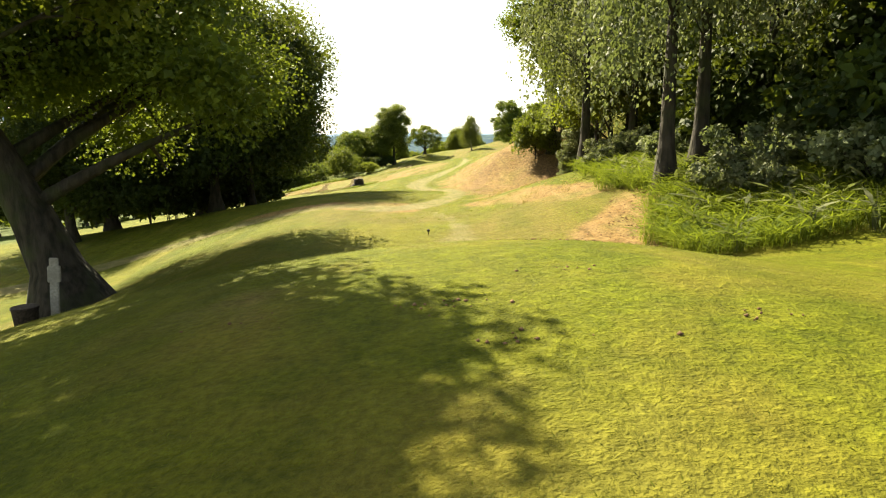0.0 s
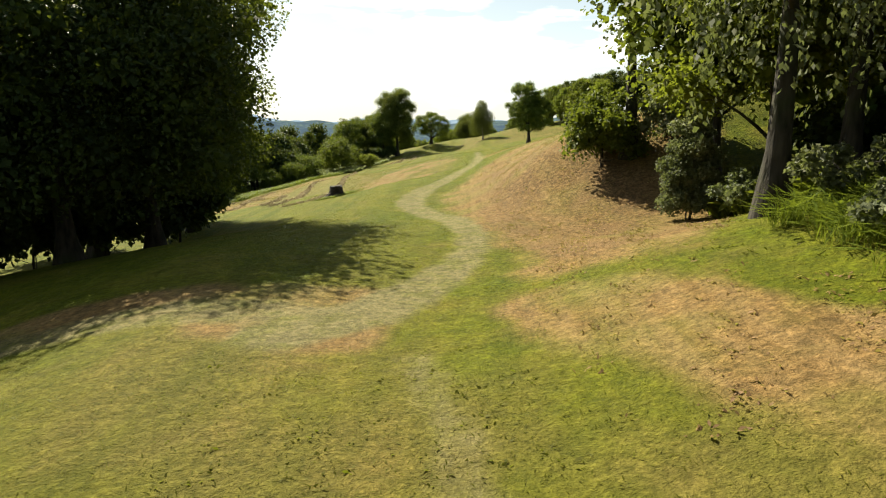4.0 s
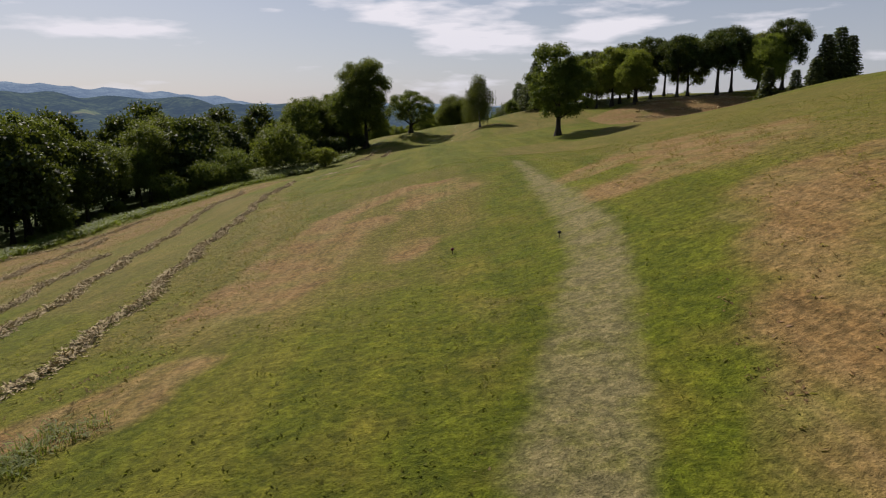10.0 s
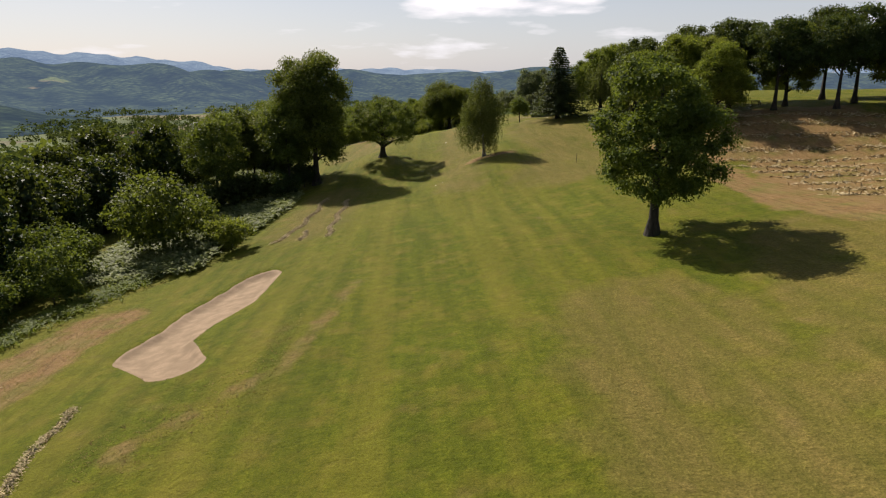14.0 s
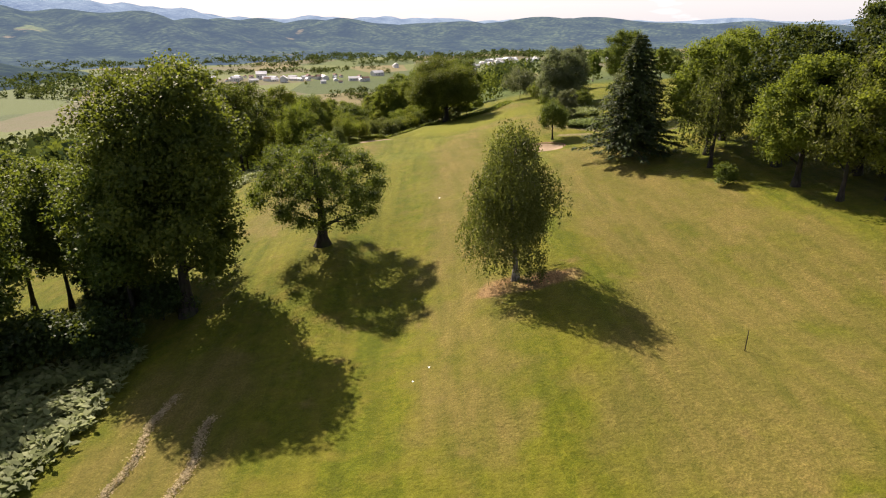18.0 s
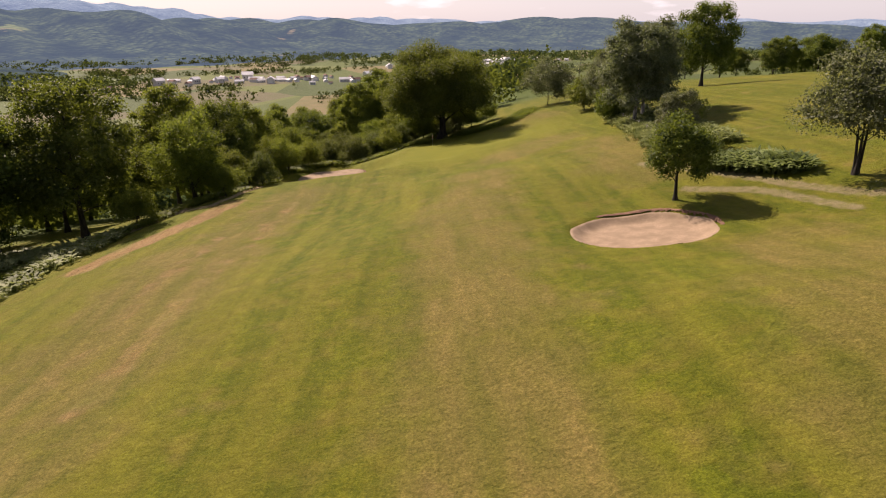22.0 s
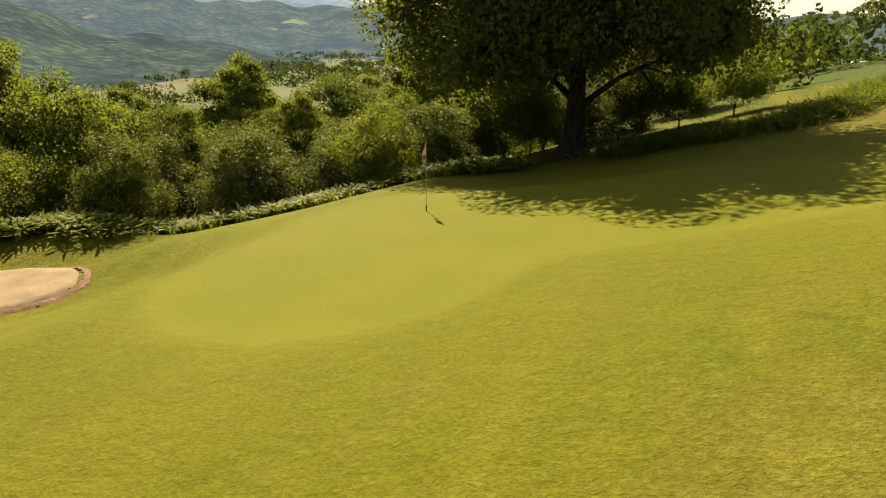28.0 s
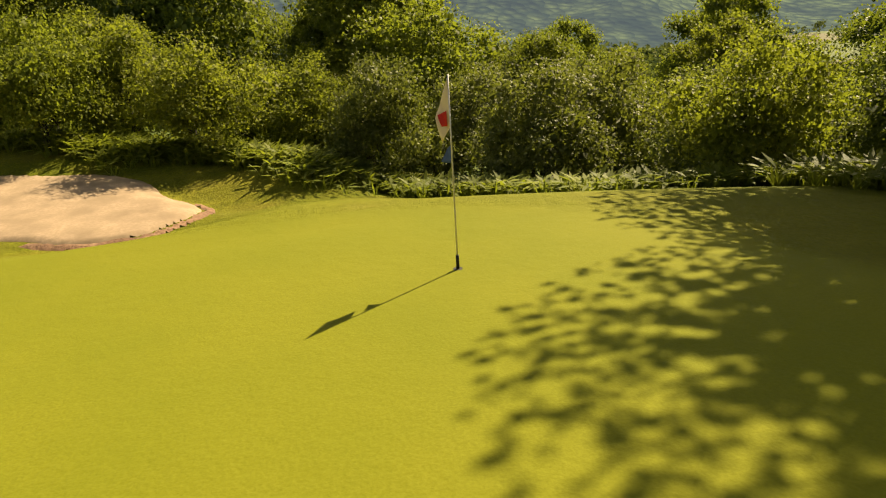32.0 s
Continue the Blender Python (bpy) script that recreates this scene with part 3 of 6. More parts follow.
WORN = [
    [(9, 55, 3.0), (11, 62, 4.0), (14, 75, 5.0), (15, 90, 4.0)],
    [(12, 106, 2.5), (15, 98, 3)],
    [(-7.0, 84, 2.0), (-5.0, 93, 2.4), (-3.0, 101, 2.4), (-4.4, 110, 1.0)],
    [(-12, 232, 2.5), (-10, 262, 2.5)],
    [(20, 222, 3), (26, 246, 3)],
    [(-20, 95, 3), (-22, 130, 3)],
    [(12, 112, 3.0), (18, 126, 3.5), (26, 152, 3)],
    [(-13, 182, 2.0), (-12, 200, 2.0)],
    [(5, 192, 0.6), (6, 210, 1.0), (8, 240, 1.6), (9, 262, 1.4), (12, 276, 0.8)],
    [(17, 190, 4), (26, 205, 6), (22, 222, 5)],
    [(26, 282, 2), (25, 268, 2)],
    [(10, 128, 3), (12, 146, 3)],
    [(-3.5, 29.4, 0.6), (-2.0, 27.6, 0.5)],
    [(4.4, 24, 1.2), (3.6, 19, 1.0), (2.8, 15, 0.8)],
    [(-9, 268, 1.0), (-6, 285, 0.8)],
    [(16, 290, 1.5), (22, 296, 2.5)],
    [(-13, 90, 2), (-12, 110, 2)],
    [(18, 100, 4), (30, 130, 8)],
    [(22, 318, 2), (26, 322, 2)],
]


def surface_z(x, y):
    """Ground with the bunkers dug out and the putting green levelled."""
    z = ground_z(x, y)
    flat = blob(x, y, [(a, b, r - 0.8) for a, b, r in PUTTING], 2.6)
    z = z * (1 - 0.75 * flat) + 0.75 * flat * (-7.66 + 0.145 * (x - 8.7) - 0.025 * (y - 310))
    z = z - 0.55 * blob(x, y, BUNKERS[2], 5.0) * (1 - flat)
    z = z - 0.75 * blob(x, y, [(-3.0, 298.6, 1.2), (0.4, 301.8, 1.2), (1.4, 305.2, 0.8)], 4.0) * (1 - flat)
    z = z + 0.95 * blob(x, y, [(-12.0, 302.5, 0.9), (-8.6, 308.4, 0.8), (-6.5, 310.5, 0.2)], 4.0) * (1 - flat)
    hollow = blob(x, y, [(a, b, r - 1.0) for a, b, r in BUNKERS[2]], 1.9)
    z = z * (1 - hollow) + hollow * (-9.66 - 0.02 * (y - 302))
    for spine in BUNKERS[:2]:
        z = z - 0.55 * blob(x, y, [(a, b, r - 0.8) for a, b, r in spine], 1.5)
    return z


def spread(near, far, step, end, grow=1.16):
    """Grid lines, even between near and far and growing apart out to end on both sides."""
    inner = list(np.arange(near, far + 1e-6, step))
    low, high, s = [], [], step
    while (low[-1] if low else near) > -end:
        s *= grow
        low.append((low[-1] if low else near) - s)
    s = step
    while (high[-1] if high else far) < end:
        s *= grow
        high.append((high[-1] if high else far) + s)
    return np.array(low[::-1] + inner + high)


def build_ground():
    gx, gy = spread(-26, 32, 0.40, 4700), spread(-4, 328, 0.45, 4700)
    x, y = np.meshgrid(gx, gy)
    z = surface_z(x, y)
    v = np.stack([x, y, z], -1).reshape(-1, 3)
    w, h = len(gx), len(gy)
    i, j = np.meshgrid(np.arange(h - 1), np.arange(w - 1), indexing="ij")
    a = (i * w + j).ravel()
    me = mesh_of("ground", v, np.stack([a, a + 1, a + w + 1, a + w], -1), TURF, True)
    x, y, z = v[:, 0].astype(float), v[:, 1].astype(float), v[:, 2].astype(float)
    layers = {
        "track": np.maximum(np.maximum(blob(x, y, [(a, b, r - 0.45) for a, b, r in TRACK], 0.9) * 0.95 * (1 - 0.18 * ease(64, 78, y)), blob(x, y, TRACK_LEFT, 0.7) * 0.7) * 0.9,
                            np.maximum(blob(x, y, TEE_PATH, 0.5) * 0.5, 0.9 * np.max([blob(x, y, s, 0.6) for s in PATHS], 0))),
        "dry": np.max([blob(x, y, s, min(2.6, 0.7 + 0.8 * max(q[2] for q in s))) * (0.38 if max(q[2] for q in s) < 0.36 else 0.85) for s in DRY], 0),
        "worn": np.max([blob(x, y, s, 5.5) for s in WORN], 0) * 0.66,
        "rust": blob(x, y, [(6.0, 39, 2.0), (6.2, 46, 3.0), (5.2, 53, 2.0), (4.2, 60, 1.6), (5.6, 67, 1.2)], 3.5) * 0.5,
        "coarse": ease(20, 38, y) * ease(138, 100, y),
        "putting": blob(x, y, PUTTING, 0.7),
        "apron": blob(x, y, [(a, b, r + 1.5) for a, b, r in PUTTING], 9.0) * 0.72,
    }
    wood = np.maximum(ease(-38, -50, x), ease(313, 320, y + 0.55 * np.minimum(x, 0)) * ease(8, 2, x))
    wood = np.maximum(wood, ease(9, 13, x) * ease(46, 40, y) * ease(-40, -20, y))
    wood = np.maximum(wood, ease(330, 345, y) * ease(24, 18, x))
    wood = np.maximum(wood, ease(355, 380, y))
    flat = ease(-62, -76, z) * ease(330, 480, y)
    flat = flat * ease(-80, 80, (y - 330) + 0.8 * x)
    layers["wild"] = wood * (1 - flat)
    layers["meadow"] = flat
    for name, values in layers.items():
        me.attributes.new(name, "FLOAT", "POINT").data.foreach_set("value", np.asarray(values, np.float32))
    return tagged(new("ground", me), "rolling golf course turf of green, worn and straw-dry grass", "ground", kind="structure")


build_ground()


# ---------------------------------------------------------------- trees and bushes
def lobes_of(width, tall, low, count, r, squash=1.0, fill=0.25):
    """Leafy lobes over the shell of a crown (and some inside): rows of x, y, z, radius."""
    k = np.arange(count) + 0.5
    up = 1 - 1.75 * k / count
    a = k * 2.39996 + r.uniform(0, 6)
    flat = np.sqrt(np.clip(1 - up ** 2, 0.05, 1))
    d = np.stack([flat * np.cos(a), flat * np.sin(a), up], 1)
    reach = r.uniform(0.62, 0.92, count) * np.where(r.random(count) < fill, 0.5, 1.0)
    c = d * reach[:, None] * np.array([width / 2, width / 2, tall / 2]) * np.array([1, squash, 1])
    c[:, 2] += low + tall / 2
    size = (0.20 + 0.15 * r.random(count)) * min(width, tall * 1.1) * (6.5 / max(count, 6)) ** 0.22
    return np.concatenate([c, size[:, None]], 1)


def leaves_round(lobes, count, size, r, hang=0.0):
    """Leaves over each lobe's shell, and larger shaded sprays within."""
    w = lobes[:, 3] ** 2
    which = r.choice(len(lobes), count, p=w / w.sum())
    d = unit(r.normal(size=(count, 3)) * np.array([1, 1, 0.9]) + np.array([0, 0, 0.22]))
    inner = r.random(count) < 0.26
    deep = np.where(inner, 0.15 + 0.5 * r.random(count), 0.62 + 0.46 * r.random(count) ** 0.8)
    at = lobes[which, :3] + d * (lobes[which, 3] * deep)[:, None] * np.array([1, 1, 0.8])
    ahead = d * 0.7 + r.normal(size=(count, 3)) * 0.6 + np.array([0, 0, -0.15 - hang])
    face = d * 0.6 + r.normal(size=(count, 3)) * 0.55 + np.array([0, 0, 0.5])
    s = size * r.uniform(0.6, 1.3, count) * np.where(inner, 2.1, 1.0)
    return leaf_blades(at - unit(ahead) * (s * 0.4)[:, None], ahead, face, s, s * 0.78)


def leaves_hanging(lobes, count, size, r, drop):
    """Long hanging strands from the lobes, as on a weeping birch."""
    strands = max(count // 18, 4)
    which = r.integers(0, len(lobes), strands)
    d = unit(r.normal(size=(strands, 3)) + np.array([0, 0, 0.1]))
    top = lobes[which, :3] + d * (lobes[which, 3] * r.uniform(0.35, 1.0, strands))[:, None]
    long = drop * r.uniform(0.35, 1.2, strands)
    k = r.integers(0, strands, count)
    s = r.random(count)
    out_way = unit(d * np.array([1, 1, 0]))
    at = top[k] + np.stack([0 * s, 0 * s, -s * long[k]], 1) + out_way[k] * (0.25 * np.sin(s * 2.2) * long[k])[:, None] * 0.35
    at = at + r.normal(size=(count, 3)) * 0.09
    ahead = r.normal(size=(count, 3)) * 0.5 + np.array([0, 0, -1.0])
    face = r.normal(size=(count, 3)) + out_way[k] * 0.6
    w = size * r.uniform(0.6, 1.3, count)
    return leaf_blades(at, ahead, face, w, w * 0.62)


def wood_of(height, girth, lobes, r, lean=(0, 0), limbs=9, forks=1, stem_top=0.8, bend=0.25):
    """Trunk with a flared foot, and limbs that reach into the lobes."""
    pieces = []
    h = np.linspace(0, 1, 9)
    for f in range(forks):
        turn = r.uniform(0, 6.28)
        off = 0 if forks == 1 else girth * 1.2
        sway = np.stack([np.sin(h * 3 + turn) * bend * h, np.cos(h * 2.3 + turn) * bend * h], 1)
        px = lean[0] * h ** 1.3 + sway[:, 0] + off * np.cos(f * 2.1) * (0.4 + 2.2 * h)
        py = lean[1] * h ** 1.3 + sway[:, 1] + off * np.sin(f * 2.1) * (0.4 + 2.2 * h)
        path = np.stack([px, py, h * height * stem_top - 0.15], 1)
        rad = girth * (1 - 0.8 * h) * (1 + 0.9 * np.exp(-h * 16)) / (1 if forks == 1 else 1.4)
        pieces.append(tube(path, rad, 10))
        order = np.argsort(r.random(len(lobes)))[: limbs]
        for i in order:
            end = lobes[i, :3]
            start = np.clip((end[2] - 0.55 * np.hypot(end[0], end[1])) / (height * stem_top), 0.22, 0.93)
            base = np.array([np.interp(start, h, path[:, j]) for j in range(3)])
            s = np.linspace(0, 1, 6)[:, None]
            mid = base * 0.5 + end * 0.5 + np.array([0, 0, 0.12 * np.linalg.norm(end - base)]) + r.normal(size=3) * 0.25
            curve = (1 - s) ** 2 * base + 2 * s * (1 - s) * mid + s ** 2 * end
            thick = girth * 0.42 * (1 - 0.75 * start)
            pieces.append(tube(curve, thick * (1 - 0.85 * s[:, 0]), 6))
            for _ in range(2):
                tip = curve[3] + unit(r.normal(size=3) + unit(end - base)) * lobes[i, 3] * 0.9
                twig = curve[3] * (1 - s) + tip * s + np.array([0, 0, 0.3]) * s * (1 - s)
                pieces.append(tube(twig, thick * 0.35 * (1 - 0.85 * s[:, 0]) + 0.006, 5))
    return merged(pieces)


def broad_tree(name, x, y, height, width, label, seed, leaf=LEAF, bark=BARK, low=0.22, lobes=34, leaves=9000, size=0.3, girth=0.3,
               lean=(0, 0), limbs=12, forks=1, hang=0.0, squash=1.0, group="", weep=0.0, category="tree", sink=0.05, fill=0.25, stem_top=0.8, off=(0, 0), lump=1.0):
    r = np.random.default_rng(seed)
    lo = lobes_of(width, height * (1 - low), height * low, lobes, r, squash, fill)
    lo[:, 3] *= lump
    if weep:
        lo[:, :2] *= (1.18 - 0.6 * lo[:, 2:3] / height)
    lo[:, :2] += off
    lo[:, 0] += lean[0] * np.clip(lo[:, 2] / height, 0, 1) ** 1.3
    lo[:, 1] += lean[1] * np.clip(lo[:, 2] / height, 0, 1) ** 1.3
    t = thing(name, pose(x, y, float(surface_z(x, y)) - sink), label, category, group)
    if girth > 0:
        v, f = wood_of(height, girth, lo, r, lean, limbs, forks, stem_top)
        part("trunk", mesh_of("trunk", v, f, bark, True), t)
    if weep:
        v, f = leaves_hanging(lo, leaves, size, r, weep)
    else:
        v, f = leaves_round(lo, leaves, size, r, hang)
    v[:, 2] = np.maximum(v[:, 2], 0.04)
    part("crown", mesh_of("crown", v, f, leaf), t)
    return t


def conifer(name, x, y, height, width, label, seed, leaf=NEEDLE, tiers=26, per=9, size=0.3, group=""):
    """A spruce: whorls of drooping boughs that shorten towards the top."""
    r = np.random.default_rng(seed)
    t = thing(name, pose(x, y, float(surface_z(x, y)) - 0.05), label, "conifer", group)
    h = np.linspace(0, 1, 8)
    pieces = [tube(np.stack([0 * h, 0 * h, h * height * 0.98 - 0.1], 1), 0.022 * height * (1 - 0.93 * h) * (1 + 0.6 * np.exp(-h * 14)), 9)]
    at, ahead, face = [], [], []
    for k in range(tiers):
        z = height * (0.09 + 0.89 * k / tiers)
        long = width / 2 * (1 - k / tiers) ** 0.8 * r.uniform(0.85, 1.1)
        for j in range(per):
            a = j * 6.283 / per + k * 0.9 + r.uniform(-0.25, 0.25)
            reach = long * r.uniform(0.7, 1.12) + 0.15
            d = np.array([np.cos(a), np.sin(a), 0])
            s = np.linspace(0, 1, 5)[:, None]
            curve = np.array([0, 0, z]) + d * reach * s + np.array([0, 0, 1.0]) * reach * (0.12 * s - 0.34 * s ** 2 + 0.14 * s ** 4)
            pieces.append(tube(curve, 0.012 * reach * (1 - 0.8 * s[:, 0]) + 0.008, 4))
            n = int(12 + 20 * reach)
            q = r.uniform(0.12, 1, n)
            p = np.stack([np.interp(q, s[:, 0], curve[:, i]) for i in range(3)], 1)
            side = np.cross(d, (0, 0, 1))[None] * np.where(r.random(n) < 0.5, 1, -1)[:, None]
            w = reach * 0.20 * (1.1 - q)[:, None]
            at.append(p + side * r.random((n, 1)) * w + r.normal(size=(n, 3)) * 0.05)
            ahead.append(d * 0.7 + side * r.uniform(0.2, 0.9, (n, 1)) + np.array([0, 0, -0.45]) + r.normal(size=(n, 3)) * 0.2)
            face.append(np.array([0, 0, 1.0]) + r.normal(size=(n, 3)) * 0.45)
    v, f = merged(pieces)
    part("trunk", mesh_of("trunk", v, f, BARK, True), t)
    at, ahead, face = np.concatenate(at), np.concatenate(ahead), np.concatenate(face)
    s = size * r.uniform(0.7, 1.4, len(at))
    v, f = leaf_blades(at, ahead, face, s * 1.5, s * 0.55)
    part("crown", mesh_of("crown", v, f, leaf), t)
    return t


def bush(name, x, y, height, width, label, seed, leaf=LEAF, leaves=3000, size=0.22, group="", lobes=16, squash=1.0):
    return broad_tree(name, x, y, height, width, label, seed, leaf, BARK, 0.02, lobes, leaves, size, 0.05, (0, 0), 6, 3, 0, squash, group, 0, "bush", 0.1, 0.3, 0.6)


def again(proto, x, y, scale=1.0, turn=0.0, tall=1.0):
    m = Matrix.Translation((x, y, float(surface_z(x, y)) - 0.08)) @ Matrix.Rotation(turn, 4, "Z") @ Matrix.Diagonal((scale, scale, scale * tall, 1))
    return copy_thing(proto, m)


# the tee: a great oak on the slope, a dark clump of maples, a wood on the bank opposite
broad_tree("oak_tree", -12.6, 20.9, 16.5, 16.4, "huge old oak with leaning trunk on the slope below the tee", 375, LEAF, low=0.2, lobes=56, leaves=90000, size=0.155, off=(2.6, 3.6),
           girth=0.85, lean=(-6.0, -1.0), limbs=20, fill=0.3, lump=0.9)
# added to cast the nearest shadow on the tee, its trunk kept out of view
broad_tree("oak_tree", -9.6, 11.9, 13.0, 8.2, "added oak whose high crown shades the start of the tee", 31, LEAF, low=0.45, lobes=30, leaves=30000, size=0.155, girth=0.32, limbs=12, off=(1.4, -0.9), fill=0.3, lump=0.9)
broad_tree("maple_tree", -16.7, 55.0, 19.5, 14.8, "tall dense maple with dark shaded crown reaching near the ground", 12, LEAF, low=0.04, lobes=60, leaves=60000, size=0.19, girth=0.4, limbs=14)
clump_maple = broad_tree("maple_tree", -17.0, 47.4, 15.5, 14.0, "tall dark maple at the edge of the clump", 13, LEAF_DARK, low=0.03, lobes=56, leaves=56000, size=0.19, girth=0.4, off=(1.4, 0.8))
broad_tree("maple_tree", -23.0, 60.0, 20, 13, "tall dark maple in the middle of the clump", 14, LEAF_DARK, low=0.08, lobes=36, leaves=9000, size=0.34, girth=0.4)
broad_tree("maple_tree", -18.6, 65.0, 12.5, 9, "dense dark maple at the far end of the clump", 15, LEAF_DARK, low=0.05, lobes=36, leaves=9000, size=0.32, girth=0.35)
for k, (x, y, h, w) in enumerate([(7.8, 22.2, 17, 8), (9.4, 23.4, 18, 8), (7.7, 34.8, 17, 7.5), (11.1, 37.6, 19, 9), (14.5, 29.0, 18, 9)]):
    broad_tree("birch_tree", x, y, h, w, "weeping birch with mossy trunk in the wood by the tee", 20 + k, LEAF_GREY, BARK, low=0.16, lobes=30, leaves=15000, size=0.19,
               girth=0.27, weep=3.2, limbs=10, group="birches by the tee")
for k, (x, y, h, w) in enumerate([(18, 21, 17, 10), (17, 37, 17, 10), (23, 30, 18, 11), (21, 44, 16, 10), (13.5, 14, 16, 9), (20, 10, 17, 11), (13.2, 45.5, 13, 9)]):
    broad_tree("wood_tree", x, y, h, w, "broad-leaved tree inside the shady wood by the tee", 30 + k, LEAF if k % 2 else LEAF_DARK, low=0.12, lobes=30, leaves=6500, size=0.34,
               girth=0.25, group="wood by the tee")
broad_tree("ash_tree", 10.9, 41.4, 12.5, 8.0, "light green ash with leafy boughs down to the ground", 40, LEAF_YELLOW, low=0.10, lobes=64, lump=0.75, leaves=30000, size=0.15, girth=0.2)
broad_tree("ash_tree", 11.4, 47.2, 12, 9, "light green ash with drooping leafy boughs at the wood's end", 41, LEAF_YELLOW, low=0.08, lobes=34, leaves=10000, size=0.26, girth=0.2)
broad_tree("holly_bush", 8.9, 43.2, 4.6, 1.75, "upright grey-green holly bush at the edge of the wood", 42, LEAF_GREY, low=0.0, lobes=34, leaves=17000, size=0.1, girth=0.05, limbs=6, forks=3,
           category="bush", fill=0.4, stem_top=0.6, lump=1.35, sink=0.55)
broad_tree("oak_tree", 8.7, 50.6, 14, 8, "oak with an ivy-dark trunk on the bank", 43, LEAF, low=0.42, lobes=36, lump=0.8, leaves=20000, size=0.16, girth=0.3)
bush("hazel_bush", 7.4, 50.6, 3.6, 4.4, "spreading hazel bush on the dry bank", 44, LEAF, 7000, 0.16, lobes=22)
bush("hazel_bush", 10.6, 50.2, 3.2, 4.0, "hazel bush on the dry bank", 45, LEAF_GREY, 4000, 0.17, lobes=18)

for x, y, s in [(-25, 47.5, 1.0), (-24, 40.5, 0.8)]:
    again(clump_maple, x, y, s, x)

# single trees along the fairway
broad_tree("ash_tree", 16.9, 158.9, 13.8, 10.2, "leaning ash tree standing alone on the fairway", 51, LEAF, low=0.05, lobes=90, lump=0.66, leaves=38000, size=0.18, girth=0.36, lean=(0.3, 0.6), limbs=16, hang=0.3)
broad_tree("chestnut_tree", -6.0, 219.3, 10.2, 12.6, "broad low chestnut with open crown beside the fairway", 52, LEAF, low=0.12, lobes=90, lump=0.66, leaves=40000, size=0.13, girth=0.48, limbs=18, fill=0.1)
fair_birch = broad_tree("birch_tree", 9.5, 206.7, 11.6, 6.9, "weeping silver birch standing alone on the fairway", 53, LEAF_BIRCH, BARK_BIRCH, low=0.04, lobes=36, leaves=40000, size=0.16, girth=0.2, weep=2.2, limbs=12, lean=(-0.7, 0))
broad_tree("hornbeam_tree", -16.0, 212.0, 21.2, 11.2, "tall dense dark hornbeam at the fairway's edge", 54, LEAF, low=0.04, lobes=60, leaves=46000, size=0.24, girth=0.45, limbs=16, fill=0.15)
conifer("spruce_tree", 25.9, 232.3, 13.2, 10.6, "dark spruce with drooping boughs beside the fairway", 55, per=11, tiers=30, size=0.26)
broad_tree("young_oak", 23.3, 259.0, 5.7, 4.3, "small round oak beside the sand bunker", 56, LEAF, low=0.2, lobes=30, leaves=14000, size=0.12, girth=0.13, limbs=14)
broad_tree("oak_tree", 11.1, 327.4, 15.1, 17.4, "great spreading oak behind the putting green", 4, LEAF, low=0.15, lobes=76, leaves=150000, size=0.19, girth=0.6, limbs=26, fill=0.4,
           off=(-0.9, -0.9), lean=(0.3, -0.3), lump=1.02)
broad_tree("bare_tree", 39.5, 346.5, 10, 4.5, "half-dead tree with bare thin branches beyond the ridge", 59, LEAF_GREY, BARK, low=0.3, lobes=22, leaves=260, size=0.16, girth=0.11, limbs=18)
broad_tree("grey_willow", 34.4, 257.2, 7.9, 7.4, "pale-leaved willow with several stems by the fence", 60, LEAF_GREY, BARK, low=0.22, lobes=34, leaves=19000, size=0.14, girth=0.16, limbs=8, forks=3)
bush("round_bush", 31.5, 338.0, 8.0, 10.5, "big round willow bush at the end of the ridge", 58, LEAF_GREY, 17000, 0.17, lobes=34)

# trees on the crest to the right, and the small firs before them
crest_a = broad_tree("crest_oak", 37.0, 223.0, 13, 8.6, "oak with clear trunk in the row on the crest", 61, LEAF_DARK, low=0.3, lobes=46, lump=0.82, leaves=15000, size=0.22, girth=0.3, group="row on the crest")
crest_b = broad_tree("crest_oak", 33.0, 229.0, 12, 9, "light green oak in the row on the crest", 62, LEAF_YELLOW, low=0.05, lobes=64, lump=0.72, leaves=26000, size=0.19, girth=0.28, limbs=18, group="row on the crest")
crest_c = broad_tree("crest_birch", 36.5, 212.5, 11.5, 8, "drooping birch at the near end of the row on the crest", 63, LEAF_BIRCH, low=0.15, lobes=28, leaves=8000, size=0.22, girth=0.2, weep=1.8, group="row on the crest")
for k, (x, y, s) in enumerate([(41.5, 218, 1.0), (45.5, 212.5, .98), (50, 216, 1.05), (53, 208, 1.0), (57, 212, 1.06), (60, 204, .98), (64.5, 207, 1.05), (68, 199, 1.0),
                               (73, 202, 1.1), (48, 226, 1.0), (40, 231, .95), (56, 224, 1.0), (66, 217, 1.1), (71, 208, 1.0)]):
    again((crest_a, crest_b, crest_a)[k % 3], x, y, s * 1.02, k * 1.7)
again(crest_c, 31.5, 225.0, 0.9, 2.0)
for x, y, s in [(39.6, 211.0, 1.1), (35.6, 217.2, 0.95), (43.0, 216.6, 1.05), (36.4, 233.0, 1.0), (42.5, 204.5, 0.95)]:
    again(crest_b, x, y, s, x)
fir = conifer("fir_tree", 57.0, 177.5, 8.6, 4.6, "small dark fir on the edge of the hay field", 64, NEEDLE, 18, 9, 0.32, group="firs by the hay field")
again(fir, 61.5, 177.0, 0.86, 1.0)
again(fir, 66.0, 179.0, 1.05, 2.0)
for x, y, s in [(79, 197.5, 1.35), (82.5, 199, 1.45), (86, 200.5, 1.2)]:
    again(fir, x, y, s, x)
